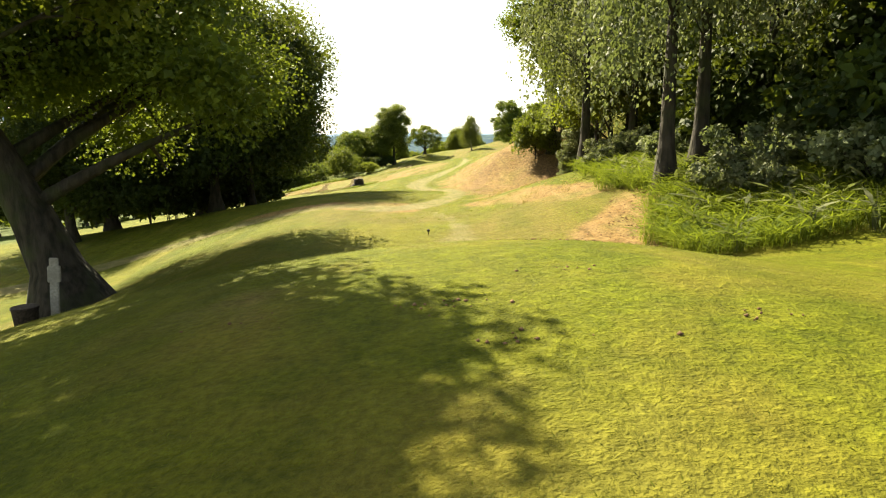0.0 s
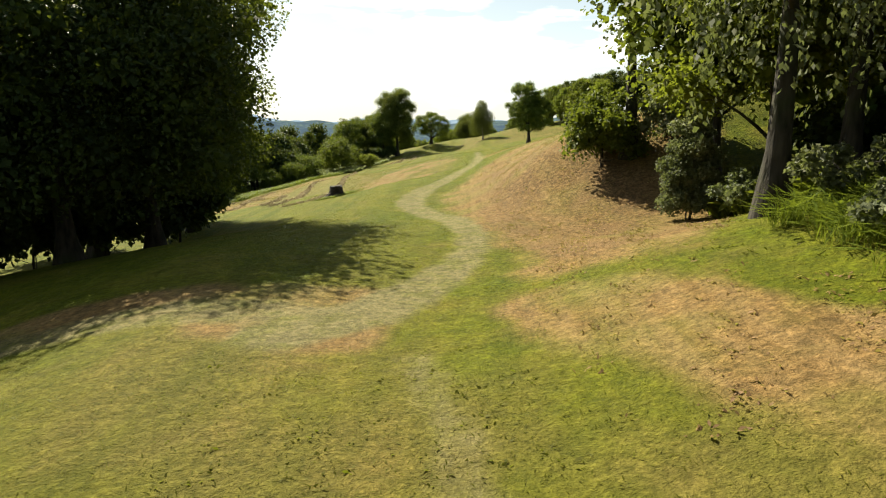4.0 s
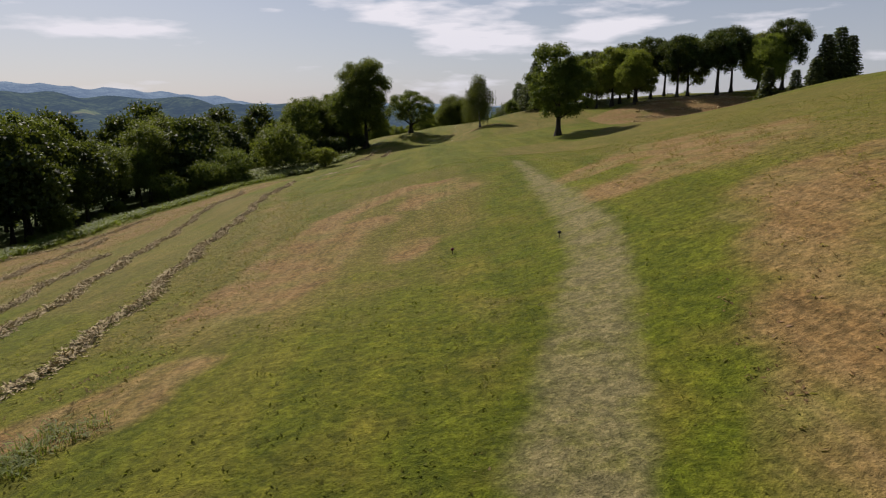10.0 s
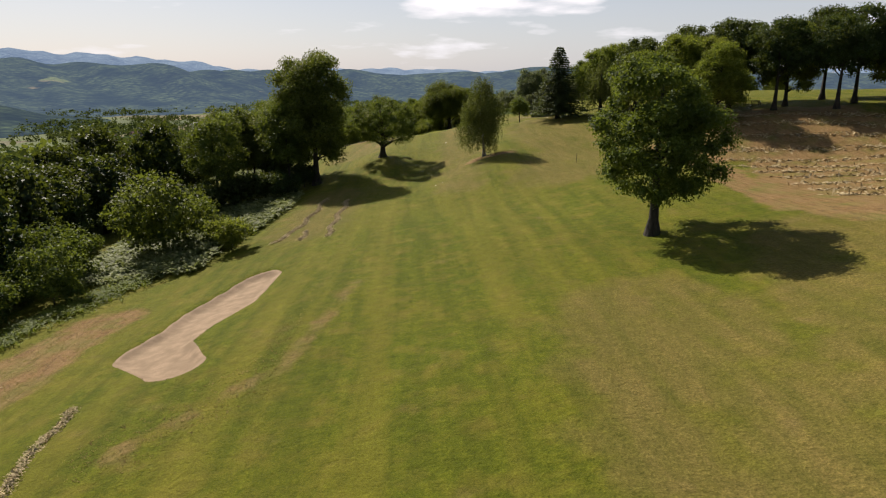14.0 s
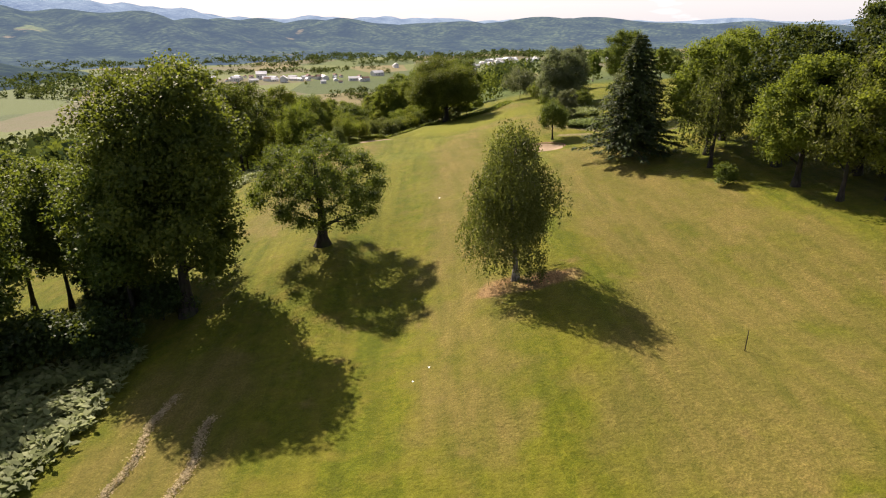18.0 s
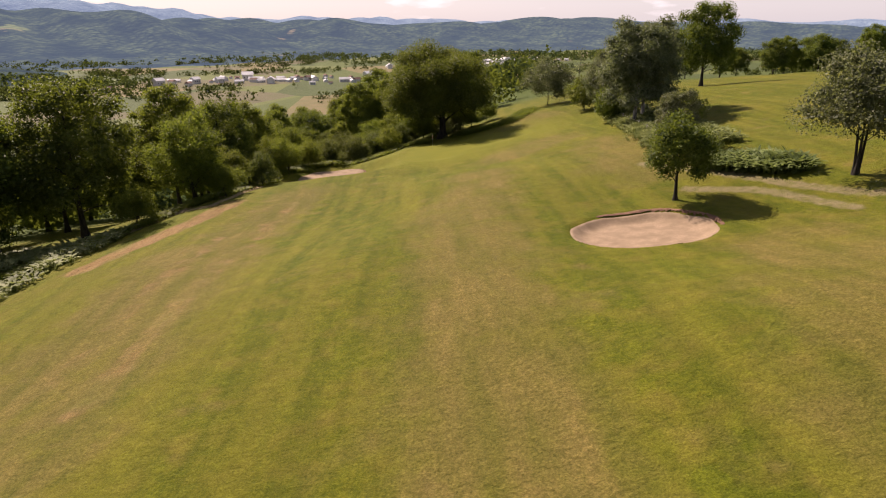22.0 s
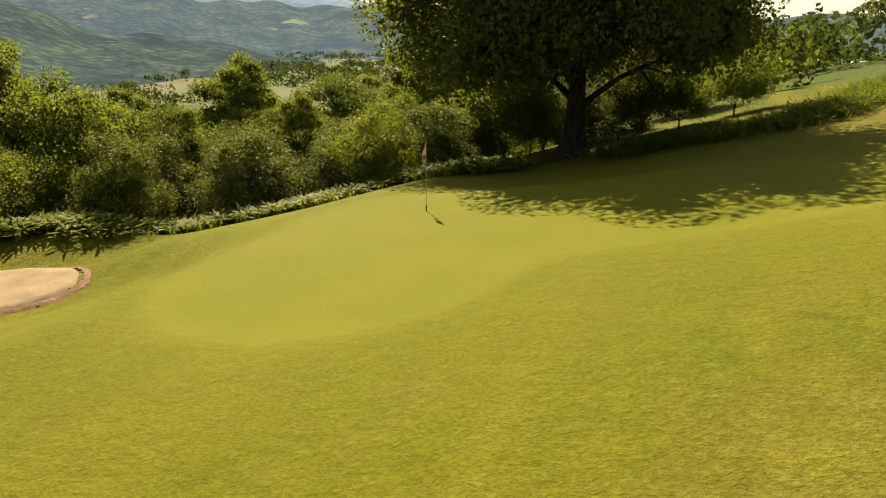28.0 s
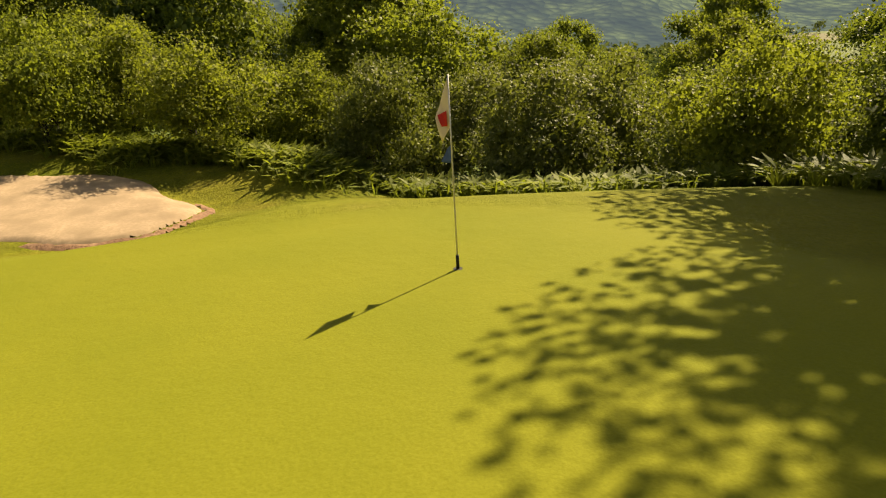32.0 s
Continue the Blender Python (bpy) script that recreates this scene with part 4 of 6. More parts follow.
bush("bramble_bush", 30.6, 220.0, 2.0, 2.2, "small dense bush under the birch", 65, LEAF, 1800, 0.14)

# wooded slope to the left
wood_a = broad_tree("slope_tree", -43.0, 130.0, 12, 9, "dark broad-leaved tree at the wood's edge below the fairway", 71, LEAF_DARK, low=0.05, lobes=28, leaves=4500, size=0.4, girth=0.22, group="wood below the fairway")
wood_b = broad_tree("slope_tree", -30.0, 208.0, 15, 8, "tall slender alder at the wood's edge", 72, LEAF, low=0.05, lobes=38, leaves=13000, size=0.22, girth=0.2, group="wood below the fairway")
wood_c = broad_tree("slope_tree", -14.0, 318.0, 8.6, 7.4, "light green young ash in the wood below the green", 73, LEAF_YELLOW, low=0.04, lobes=44, leaves=22000, size=0.135, girth=0.16, group="wood below the green")
shrub_a = bush("willow_bush", -28.5, 182.4, 8.5, 10, "big rounded willow bush at the wood's edge", 74, LEAF, 6000, 0.3, "bushes at the wood's edge", 26)
shrub_b = bush("willow_bush", -20.2, 178.6, 3.4, 4.4, "small rounded bush on the mown edge", 75, LEAF_YELLOW, 3200, 0.2, "bushes at the wood's edge")
shrub_c = bush("willow_bush", -3.2, 318.0, 4.4, 5.0, "grey-green willow bush behind the putting green", 76, LEAF_BIRCH, 15000, 0.1, "bushes behind the green", 26)
shrub_d = bush("hazel_bush", -2.0, 327.0, 5.2, 5.6, "yellow-green hazel bush behind the putting green", 77, LEAF_YELLOW, 16000, 0.105, "bushes behind the green", 28)
r = np.random.default_rng(5)
for y in np.arange(84, 215, 5.2):
    edge = float(np.interp(y, [80, 130, 152, 172, 188, 200, 216], [-46, -44, -44, -40, -43, -43, -40]))
    for lane in range(3):
        x, yy = edge - lane * 6.5 - r.uniform(0, 3), y + r.uniform(-2, 2)
        again((wood_a, wood_a, wood_b)[int(r.integers(3))], x, yy, r.uniform(0.5, 1.0) + 0.06 * lane + (0.15 if y > 160 else 0), r.uniform(0, 6), r.uniform(0.75, 1.25))
    for _ in range(1):
        again((shrub_a, shrub_b)[int(r.integers(2))], edge + r.uniform(1.0, 4.5), y + r.uniform(-3, 3), r.uniform(0.2, 0.42), r.uniform(0, 6), r.uniform(0.8, 1.1))
for x, y, s in [(-33, 168, .62), (-36, 163, .55), (-36.5, 176, .7), (-33, 190, .6), (-27.5, 190.5, .5), (-23.0, 183.5, .36), (-39, 156, .5)]:
    again(shrub_a, x, y, s, x)
for x, y, s in [(-23, 215, .95), (-35, 215, .75), (-29, 219, .95), (-24, 221, 1.1), (-20, 211.5, 1.05), (-27, 218, 1.0), (-20, 222, .85), (-33, 220, 1.05), (-30, 226, .9)]:
    again(wood_b, x, y, s, x * 1.3)

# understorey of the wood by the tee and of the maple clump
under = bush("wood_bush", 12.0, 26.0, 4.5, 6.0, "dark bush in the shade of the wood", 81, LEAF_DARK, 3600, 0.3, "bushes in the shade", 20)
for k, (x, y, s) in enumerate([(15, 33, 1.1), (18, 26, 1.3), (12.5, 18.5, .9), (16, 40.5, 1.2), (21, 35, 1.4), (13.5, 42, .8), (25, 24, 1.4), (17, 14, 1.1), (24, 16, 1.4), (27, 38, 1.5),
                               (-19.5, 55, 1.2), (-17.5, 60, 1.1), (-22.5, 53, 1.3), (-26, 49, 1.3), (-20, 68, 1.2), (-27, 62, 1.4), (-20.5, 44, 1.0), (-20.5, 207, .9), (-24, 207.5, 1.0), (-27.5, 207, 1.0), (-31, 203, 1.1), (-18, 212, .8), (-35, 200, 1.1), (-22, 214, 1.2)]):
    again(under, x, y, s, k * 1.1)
bramble = bush("bramble_bush", 9.6, 26.5, 1.5, 3.4, "pale-leaved bramble thicket at the wood's foot", 82, LEAF_GREY, 2600, 0.13, "brambles by the tee", 18)
for k, (x, y, s) in enumerate([(9.2, 30, 1.0), (8.6, 18.6, 1.0), (10.4, 20.6, 1.2), (11.5, 17, 1.3), (7.6, 29.6, .7), (8.8, 33.2, .9), (9.6, 40.0, .9), (11.2, 42.0, 1.1), (13.8, 15.6, 1.2)]):
    again(bramble, x, y, s, k * 2.3)


# wood on the slope below the putting green
tall_ash = broad_tree("tall_ash", -5.0, 350.0, 16.5, 10, "tall light green ash in the wood below the green", 84, LEAF_YELLOW, low=0.05, lobes=80, lump=0.68, leaves=36000, size=0.19, girth=0.22, limbs=20, fill=0.15,
                      group="wood below the green")
wood_oak = broad_tree("wood_oak", -14.0, 349.0, 14.5, 11, "dark round oak in the wood below the green", 85, LEAF, low=0.04, lobes=60, lump=0.8, leaves=30000, size=0.2, girth=0.26, limbs=18, group="wood below the green")
for k, (x, y, s) in enumerate([(1.5, 352, .95), (-20, 341, .95), (6, 358, 1.0), (-9, 360, 1.05), (-1, 365, 1.1), (-25, 352, 1.0), (-32, 334, .95), (-18, 366, 1.1), (10, 370, 1.05), (-38, 345, 1.0), (-29, 318, .8),
                               (-36, 312, .9), (-41, 322, 1.0), (15, 362, .9), (-47, 308, 1.0), (-11, 376, 1.1), (-29, 371, 1.1), (4, 380, 1.2), (-52, 330, 1.1), (-44, 360, 1.1), (20, 378, 1.0)]):
    again((tall_ash, tall_ash, wood_oak)[k % 3], x, y, s, k * 2.4, 0.95 + 0.08 * (k % 3))
for k, (x, y, s) in enumerate([(-0.4, 323, 1.0), (1.9, 321.2, .75), (-6.6, 313.5, .8), (-9.2, 308, .8), (-5.2, 321.5, 1.1), (-11, 302.5, .75), (3.6, 326, .95), (6.5, 331, 1.1), (-13.2, 296.5, .75),
                               (-16, 290, .8), (-8.5, 318, 1.0), (14.5, 333, .9), (8, 336, 1.2), (-23, 282, .8)]):
    again((shrub_c, shrub_d)[k % 2], x, y, s, k * 1.9, 1.0 + 0.12 * (k % 3))
for k, (x, y, s) in enumerate([(-12.5, 312, .85), (-14, 305, .9), (-10.5, 321.5, .8), (-17.5, 298.5, 1.0), (-6.5, 328, .8), (-1.5, 332, .85), (-20, 317, 1.1), (-21, 307, 1.1), (-20, 291, 1.0), (-25, 300, 1.2),
                               (-15, 327, 1.0), (-23, 331, 1.2), (-9, 337, 1.0), (2, 339, .9), (9, 342, 1.0), (16, 344, 1.0), (-3, 346, 1.0), (-28, 318, 1.2), (-17, 340, 1.1), (-30, 338, 1.2)]):
    if x > -18 and y < 316:
        proto, size_ratio = wood_c, 0.72
    elif y > 318:
        proto, size_ratio = ((wood_c, 0.85), (tall_ash, 0.55), (wood_oak, 0.55), (wood_c, 0.9), (tall_ash, 0.6))[k % 5]
    else:
        proto, size_ratio = ((wood_c, 1.05), (tall_ash, 0.78), (wood_oak, 0.8), (wood_c, 1.1), (tall_ash, 0.85))[k % 5]
    again(proto, x, y, s * size_ratio, k * 2.1, 0.95 + 0.1 * (k % 3))
for x, y, s in [(-30, 285, 1.2), (-37, 281, 1.15), (-45, 290, 1.0), (-40, 300, 1.0)]:
    again(wood_oak, x, y, s, x)
again(fair_birch, -36.0, 263.0, 1.5, 2.0, 0.76)

for k, (x, y, s) in enumerate([(8.0, 331.5, .8), (13.2, 332.0, .75), (16.5, 331.5, .7), (5.0, 330.0, .75), (19.5, 333.5, .7), (10.5, 334.0, .95)]):
    again((shrub_d, shrub_c)[k % 2], x, y, s, k * 1.7)

# birches and hedge trees on the right of the last fairway
side_birch = broad_tree("grey_birch", 31.6, 291.5, 12.6, 8.6, "tall grey-green birch at the hedge", 83, LEAF_GREY, BARK_BIRCH, low=0.04, lobes=60, lump=0.85, leaves=30000, size=0.18, girth=0.22, hang=0.7, group="birches at the hedge")
for x, y, s in [(34.2, 296.0, 1.0), (33.4, 304.5, .85), (28.2, 271.6, .43), (34, 312, .7)]:
    again(side_birch, x, y, s, x)
for x, y, s in [(34, 283, .42), (31.5, 300, .5), (33, 318, .6), (42, 331, .8), (46, 337, .9)]:
    again(shrub_a, x, y, s, x * 2)
again(wood_oak, 55.5, 327.0, 0.97, 1.3, 1.0)
for k, (x, y, c) in enumerate([(75, 392, .62), (83, 397, .6), (90, 391, .66), (97, 396, .6), (103, 388, .7), (109, 393, .66), (114, 386, .74), (120, 390, .72), (125, 382, .78), (131, 387, .74),
                               (136, 379, .8), (142, 384, .76), (148, 375, .8), (154, 380, .78), (68, 398, .6), (61, 402, .62), (118, 398, .8), (134, 396, .8)]):
    again((wood_oak, wood_oak, tall_ash)[k % 3], x, y, c * 1.05, k * 1.9)


# ---------------------------------------------------------------- valley, far hills, town
def forest_material(name, one, two, haze_glow, open_land=0.67):
    m, n, l, b = material(name, 0.95)
    trees = n.new("ShaderNodeTexVoronoi")
    trees.inputs["Scale"].default_value = 0.06
    where_at = n.new("ShaderNodeTexCoord")
    l.new(where_at.outputs["Object"], trees.inputs["Vector"])
    tone = noise_of(n, l, 0.012, 6)
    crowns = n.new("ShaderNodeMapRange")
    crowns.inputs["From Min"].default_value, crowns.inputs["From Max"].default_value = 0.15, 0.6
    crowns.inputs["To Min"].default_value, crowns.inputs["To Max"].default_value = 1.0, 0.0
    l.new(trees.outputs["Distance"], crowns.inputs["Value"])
    # shade between the trees is painted: crowns fade to a darker colour in the gaps
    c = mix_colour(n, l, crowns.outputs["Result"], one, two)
    kind_of = n.new("ShaderNodeSeparateColor")
    l.new(trees.outputs["Color"], kind_of.inputs[0])
    c = mix_colour(n, l, mix_colour(n, l, kind_of.outputs[0], (0.0, 0.0, 0.0), (0.5, 0.5, 0.5)), c, tuple(1.3 * v for v in two))
    c = mix_colour(n, l, tone, c, tuple(0.7 * v for v in one))
    glade = noise_of(n, l, 0.0042, 4, low=open_land, high=open_land + 0.03)
    grass = mix_colour(n, l, noise_of(n, l, 0.003, 2, low=0.48, high=0.52), (0.20, 0.155, 0.075), (0.115, 0.135, 0.045))
    c = mix_colour(n, l, glade, c, grass)
    l.new(c, b.inputs["Base Color"])
    # blue emission painted in as the haze of distance, the hills are no lamp
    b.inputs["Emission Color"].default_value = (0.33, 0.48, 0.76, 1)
    b.inputs["Emission Strength"].default_value = haze_glow
    b.inputs["Specular IOR Level"].default_value = 0.0
    bump_of(n, l, trees.outputs["Distance"], b, 0.8, 6.0)
    return m


def hill_range(name, ridge, thick, foot, inner, outer, mat, label, low_turn, high_turn, rough=9.0, steps=(260, 70)):
    """Wooded hills about a broken ridge line: rows of x, y, height, spread."""
    a = np.radians(np.linspace(low_turn, high_turn, steps[0]))
    rr = np.linspace(inner, outer, steps[1])
    t, q = np.meshgrid(a, rr)
    x, y = -np.sin(t) * q, np.cos(t) * q
    z = np.full(x.shape, -500.0)
    for (ax, ay, ah, aw), (bx, by, bh, bw) in zip(ridge, ridge[1:]):
        dx, dy = bx - ax, by - ay
        s = np.clip(((x - ax) * dx + (y - ay) * dy) / (dx * dx + dy * dy), 0, 1)
        d = np.hypot(x - ax - s * dx, y - ay - s * dy) / (aw + s * (bw - aw))
        z = np.maximum(z, foot + (ah + s * (bh - ah) - foot) * np.exp(-d ** 2 * 0.9))
    z = z + rough * (np.sin(x * .011 + 1.3 * np.sin(y * .006)) * np.cos(y * .009 + x * .004) + 0.5 * np.sin(x * .031 + y * .023)) * np.clip((z - foot) / 60, 0, 1)
    z = z - 1.2 * rough * np.abs(np.sin(x * .0034 + y * .0023 + 1.4 * np.sin(y * .0031))) * np.clip((z - foot) / 70, 0, 1) * np.clip(1.25 - (z - foot) / 260, 0.3, 1)
    w = steps[0]
    i, j = np.meshgrid(np.arange(steps[1] - 1), np.arange(w - 1), indexing="ij")
    k = (i * w + j).ravel()
    me = mesh_of(name, np.stack([x, y, z], -1).reshape(-1, 3), np.stack([k, k + w, k + w + 1, k + 1], -1), mat, True)
    return tagged(new(name, me), label, "hills", kind="structure")


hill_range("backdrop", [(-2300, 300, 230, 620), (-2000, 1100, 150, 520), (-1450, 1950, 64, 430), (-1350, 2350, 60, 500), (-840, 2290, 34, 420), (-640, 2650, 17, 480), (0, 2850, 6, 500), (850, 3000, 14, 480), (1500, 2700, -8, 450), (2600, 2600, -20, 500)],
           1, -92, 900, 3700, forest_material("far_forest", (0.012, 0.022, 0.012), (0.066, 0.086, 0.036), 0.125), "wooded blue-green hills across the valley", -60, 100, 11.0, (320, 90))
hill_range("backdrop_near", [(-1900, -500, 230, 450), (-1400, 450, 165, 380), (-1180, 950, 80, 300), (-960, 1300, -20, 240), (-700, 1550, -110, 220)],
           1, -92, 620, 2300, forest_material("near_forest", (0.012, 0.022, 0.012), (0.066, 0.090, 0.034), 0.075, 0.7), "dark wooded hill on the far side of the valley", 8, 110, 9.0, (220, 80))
# pale bluish colours and a stronger emission paint thicker haze on this range
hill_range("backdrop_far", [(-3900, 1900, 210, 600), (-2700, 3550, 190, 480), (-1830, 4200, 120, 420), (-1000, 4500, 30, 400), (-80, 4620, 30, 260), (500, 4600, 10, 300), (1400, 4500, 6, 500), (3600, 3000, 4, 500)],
           1, -60, 3300, 4900, forest_material("hazed_forest", (0.09, 0.12, 0.13), (0.14, 0.17, 0.17), 0.24), "pale hazy mountains on the horizon", -55, 80, 12.0, (200, 40))


def clumps(name, places, sizes, blades, leaf, label, blade=0.28):
    """Far tree crowns, too many to count, as one mesh of leafy sprays."""
    r = np.random.default_rng(len(places))
    n = len(places) * blades
    k = np.repeat(np.arange(len(places)), blades)
    d = unit(r.normal(size=(n, 3)) + np.array([0, 0, 0.35]))
    lump = 1 + 0.28 * np.sin(d[:, 0] * 5 + k) * np.cos(d[:, 1] * 5 + 2 * k)
    s = np.asarray(sizes)[k]
    at = np.asarray(places)[k] + d * (s * lump * r.uniform(0.6, 1.0, n))[:, None] * np.array([1, 1, 1.05]) + np.array([0, 0, 1]) * (s * 0.9)[:, None]
    size = s * blade * 2 * r.uniform(0.6, 1.3, n)
    ahead = d * 0.6 + r.normal(size=(n, 3)) * 0.7
    v, f = leaf_blades(at - unit(ahead) * (size * 0.5)[:, None], ahead, d + r.normal(size=(n, 3)) * 0.4 + np.array([0, 0, 0.4]), size, size * 0.8)
    return tagged(new(name, mesh_of(name, v, f, leaf)), label, "woods", kind="stuff")


r = np.random.default_rng(9)


def on_ground(spots, sink=0.0):
    return np.stack([spots[:, 0], spots[:, 1], surface_z(spots[:, 0], spots[:, 1]) - sink], 1)


spots = np.stack([r.uniform(-250, -60, 900), r.uniform(20, 560, 900)], 1)
more = np.stack([r.uniform(-75, 60, 200), r.uniform(385, 520, 200)], 1)
more = more[more[:, 0] < 22 + (more[:, 1] - 352) * 0.35]
near_slope = np.stack([r.uniform(-62, -46, 60), r.uniform(225, 340, 60)], 1)
spots = np.concatenate([spots, more, near_slope])
young = np.sin(spots[:, 0] * 0.06 + 1.3 * np.sin(spots[:, 1] * 0.035)) + r.normal(size=len(spots)) * 0.5 > 0.1
clumps("slope_woods", on_ground(spots[~young]), r.uniform(4.0, 6.6, int((~young).sum())), 140, LEAF_HAZED, "leafy wood covering the slope down to the valley", 0.13)
clumps("young_woods", on_ground(spots[young]), r.uniform(3.6, 6.0, int(young.sum())), 140, LEAF_FAR_YOUNG, "light green young wood on the slope", 0.13)
# hedges and copses on the valley floor, in rows and patches
rows = []
for k in range(170):
    cx, cy, a, long = r.uniform(-1300, 900), r.uniform(600, 1900), r.uniform(0, 3.14), r.uniform(60, 260)
    q = r.uniform(-0.5, 0.5, 30)[:, None]
    rows.append(np.array([cx, cy]) + q * long * np.array([np.cos(a), np.sin(a) * 0.5]) + r.normal(size=(30, 2)) * (2.5 if k % 4 else 14))
spots = np.concatenate(rows)
town = ((np.abs(spots[:, 0] + 220) < 190) & (np.abs(spots[:, 1] - 1310) < 110)) | ((np.abs(spots[:, 0] - 210) < 260) & (np.abs(spots[:, 1] - 1660) < 120))
spots = spots[~town]
clumps("valley_trees", on_ground(spots, 1), r.uniform(2.6, 6.0, len(spots)), 14, LEAF_HAZED, "hedges and copses on the valley floor", 0.34)
spots = np.concatenate([np.stack([r.uniform(-1500, 1300, 1300), r.uniform(1760, 2050, 1300)], 1), np.stack([r.uniform(-1300, -380, 2600), r.uniform(560, 1700, 2600)], 1)])
spots = spots[(np.sin(spots[:, 0] * 0.009 + 2 * np.sin(spots[:, 1] * 0.005)) + np.sin(spots[:, 1] * 0.011 + 1) > 0.75) | (spots[:, 1] > 1760)]
side = np.stack([r.uniform(-760, -200, 900), r.uniform(60, 760, 900)], 1)
spots = np.concatenate([spots, side[(side[:, 1] - 330) + 0.8 * side[:, 0] < 30]])
clumps("foothill_woods", on_ground(spots, 2), r.uniform(5, 9, len(spots)), 24, LEAF_HAZED, "woods at the foot of the far hills", 0.3)


def house(x, y, size, turn, roof, seed):
    """A far house with gable roof, door and windows."""
    r = random.Random(seed)
    w, d, h = size * r.uniform(0.9, 1.6), size * r.uniform(0.7, 0.9), size * r.uniform(0.42, 0.6)
    t = thing("house", pose(x, y, float(surface_z(x, y)) - 0.3, 0, 0, turn), "small pale house in the distant town", "house", "houses of the town")
    bm = bmesh.new()
    bmesh.ops.create_cube(bm, size=1, matrix=Matrix.Translation((0, 0, h / 2)) @ Matrix.Diagonal((w, d, h, 1)))
    part("wall", from_bm("wall", bm, WALL), t)
    bm = bmesh.new()
    k, e = h + size * 0.28, size * 0.06
    p = [bm.verts.new(c) for c in ((-w / 2 - e, -d / 2 - e, h), (w / 2 + e, -d / 2 - e, h), (w / 2 + e, d / 2 + e, h), (-w / 2 - e, d / 2 + e, h), (-w / 2 - e, 0, k), (w / 2 + e, 0, k))]
    for f in ((0, 1, 5, 4), (2, 3, 4, 5), (0, 4, 3), (1, 2, 5), (3, 2, 1, 0)):
        bm.faces.new([p[i] for i in f])
    part("roof", from_bm("roof", bm, roof), t)
    for i in range(3):
        bm = bmesh.new()
        bmesh.ops.create_cube(bm, size=1, matrix=Matrix.Translation(((i - 1) * w * 0.3, -d / 2, h * 0.55)) @ Matrix.Diagonal((w * 0.12, 0.16, h * 0.3, 1)))
        frame_ob = part("window", from_bm("window", bm, WHITE), t)
        bm = bmesh.new()
        bmesh.ops.create_cube(bm, size=1, matrix=Matrix.Translation(((i - 1) * w * 0.3, -d / 2 - 0.06, h * 0.55)) @ Matrix.Diagonal((w * 0.10, 0.16, h * 0.26, 1)))
        part("pane", from_bm("pane", bm, GLASS_DARK), frame_ob)
    return t


homes = [house(-260, 1330, 17, 10, ROOF_PALE, 1), house(-60, 1390, 14, 40, ROOF_PALE, 2), house(120, 1420, 15, -20, ROOF_PALE, 3), house(-420, 1100, 13, 60, ROOF, 4)]
r = np.random.default_rng(21)
for k in range(105):
    if k < 80:
        x, y = (r.normal(-210, 90), r.normal(1320, 35)) if k % 2 else (r.normal(210, 120), r.normal(1660, 45))
    elif k < 95:
        x, y = r.normal(-300, 70), r.normal(1260, 30)
    else:
        x, y = r.uniform(-600, -260), r.uniform(950, 1250)
    m = pose(x, y, float(surface_z(x, y)) - 0.3, 0, 0, r.uniform(0, 180)) @ Matrix.Scale(r.uniform(0.42, 0.85), 4)
    copy_thing(homes[k % 4 if k < 95 else 3], m)


# ---------------------------------------------------------------- sand bunkers
def bunker(spine, label, way=(0.5, 0.85), start=0.0, lip_depth=0.35):
    xs, ys = [p[0] for p in spine], [p[1] for p in spine]
    far = max(p[2] for p in spine)
    gx, gy = np.arange(min(xs) - far - 1, max(xs) + far + 1, 0.16), np.arange(min(ys) - far - 1, max(ys) + far + 1, 0.16)
    x, y = np.meshgrid(gx, gy)
    wob = 0.22 * np.sin(x * 1.9 + 2 * np.sin(y * 0.8)) + 0.14 * np.sin(y * 2.7 + x)
    inside = blob(x, y, [(a, b, q - 0.05) for a, b, q in spine], 0.55) + wob * 0.5
    z = surface_z(x, y) + 0.07 + 0.02 * np.sin(x * 2.1) * np.sin(y * 1.7) - 0.42 * np.clip(0.68 - inside, 0, 1)
    w = len(gx)
    i, j = np.meshgrid(np.arange(len(gy) - 1), np.arange(w - 1), indexing="ij")
    k = (i * w + j).ravel()
    t = thing("sand_bunker", Matrix.Identity(4), label, "bunker", "sand bunkers")
    cut = inside.ravel()
    quad = np.stack([k, k + 1, k + w + 1, k + w], -1)
    part("sand", mesh_of("sand", np.stack([x, y, z], -1).reshape(-1, 3), quad[cut[quad].min(1) > 0.12], SAND, True), t)
    if not lip_depth:
        return t
    # raw earth face under the lip on the far side
    lip = blob(x, y, [(a, b, q + 0.35) for a, b, q in spine], 0.5) + wob * 0.4
    back = (x - np.mean(xs)) * way[0] + (y - np.mean(ys)) * way[1] - start
    edge = (lip > 0.1) & (inside < 0.6) & (back > 0)
    z2 = surface_z(x, y) + 0.06 + 0.02 * np.sin(x * 7) * np.sin(y * 6) - 0.4 * np.clip(0.6 - lip, 0, 1) - lip_depth * np.clip(0.8 - back, 0, 1) - 0.5 * np.clip(inside - 0.35, 0, 1)
    part("earth_lip", mesh_of("earth_lip", np.stack([x, y, z2], -1).reshape(-1, 3), quad[edge.ravel()[quad].min(1)], EARTH, True), t, "raw brown earth face")
    return t


bunker(BUNKERS[0], "long pale sand bunker beside the fairway", lip_depth=0)
bunker(BUNKERS[1], "oval pale sand bunker beside the small oak", (0.6, 0.8), 1.2)
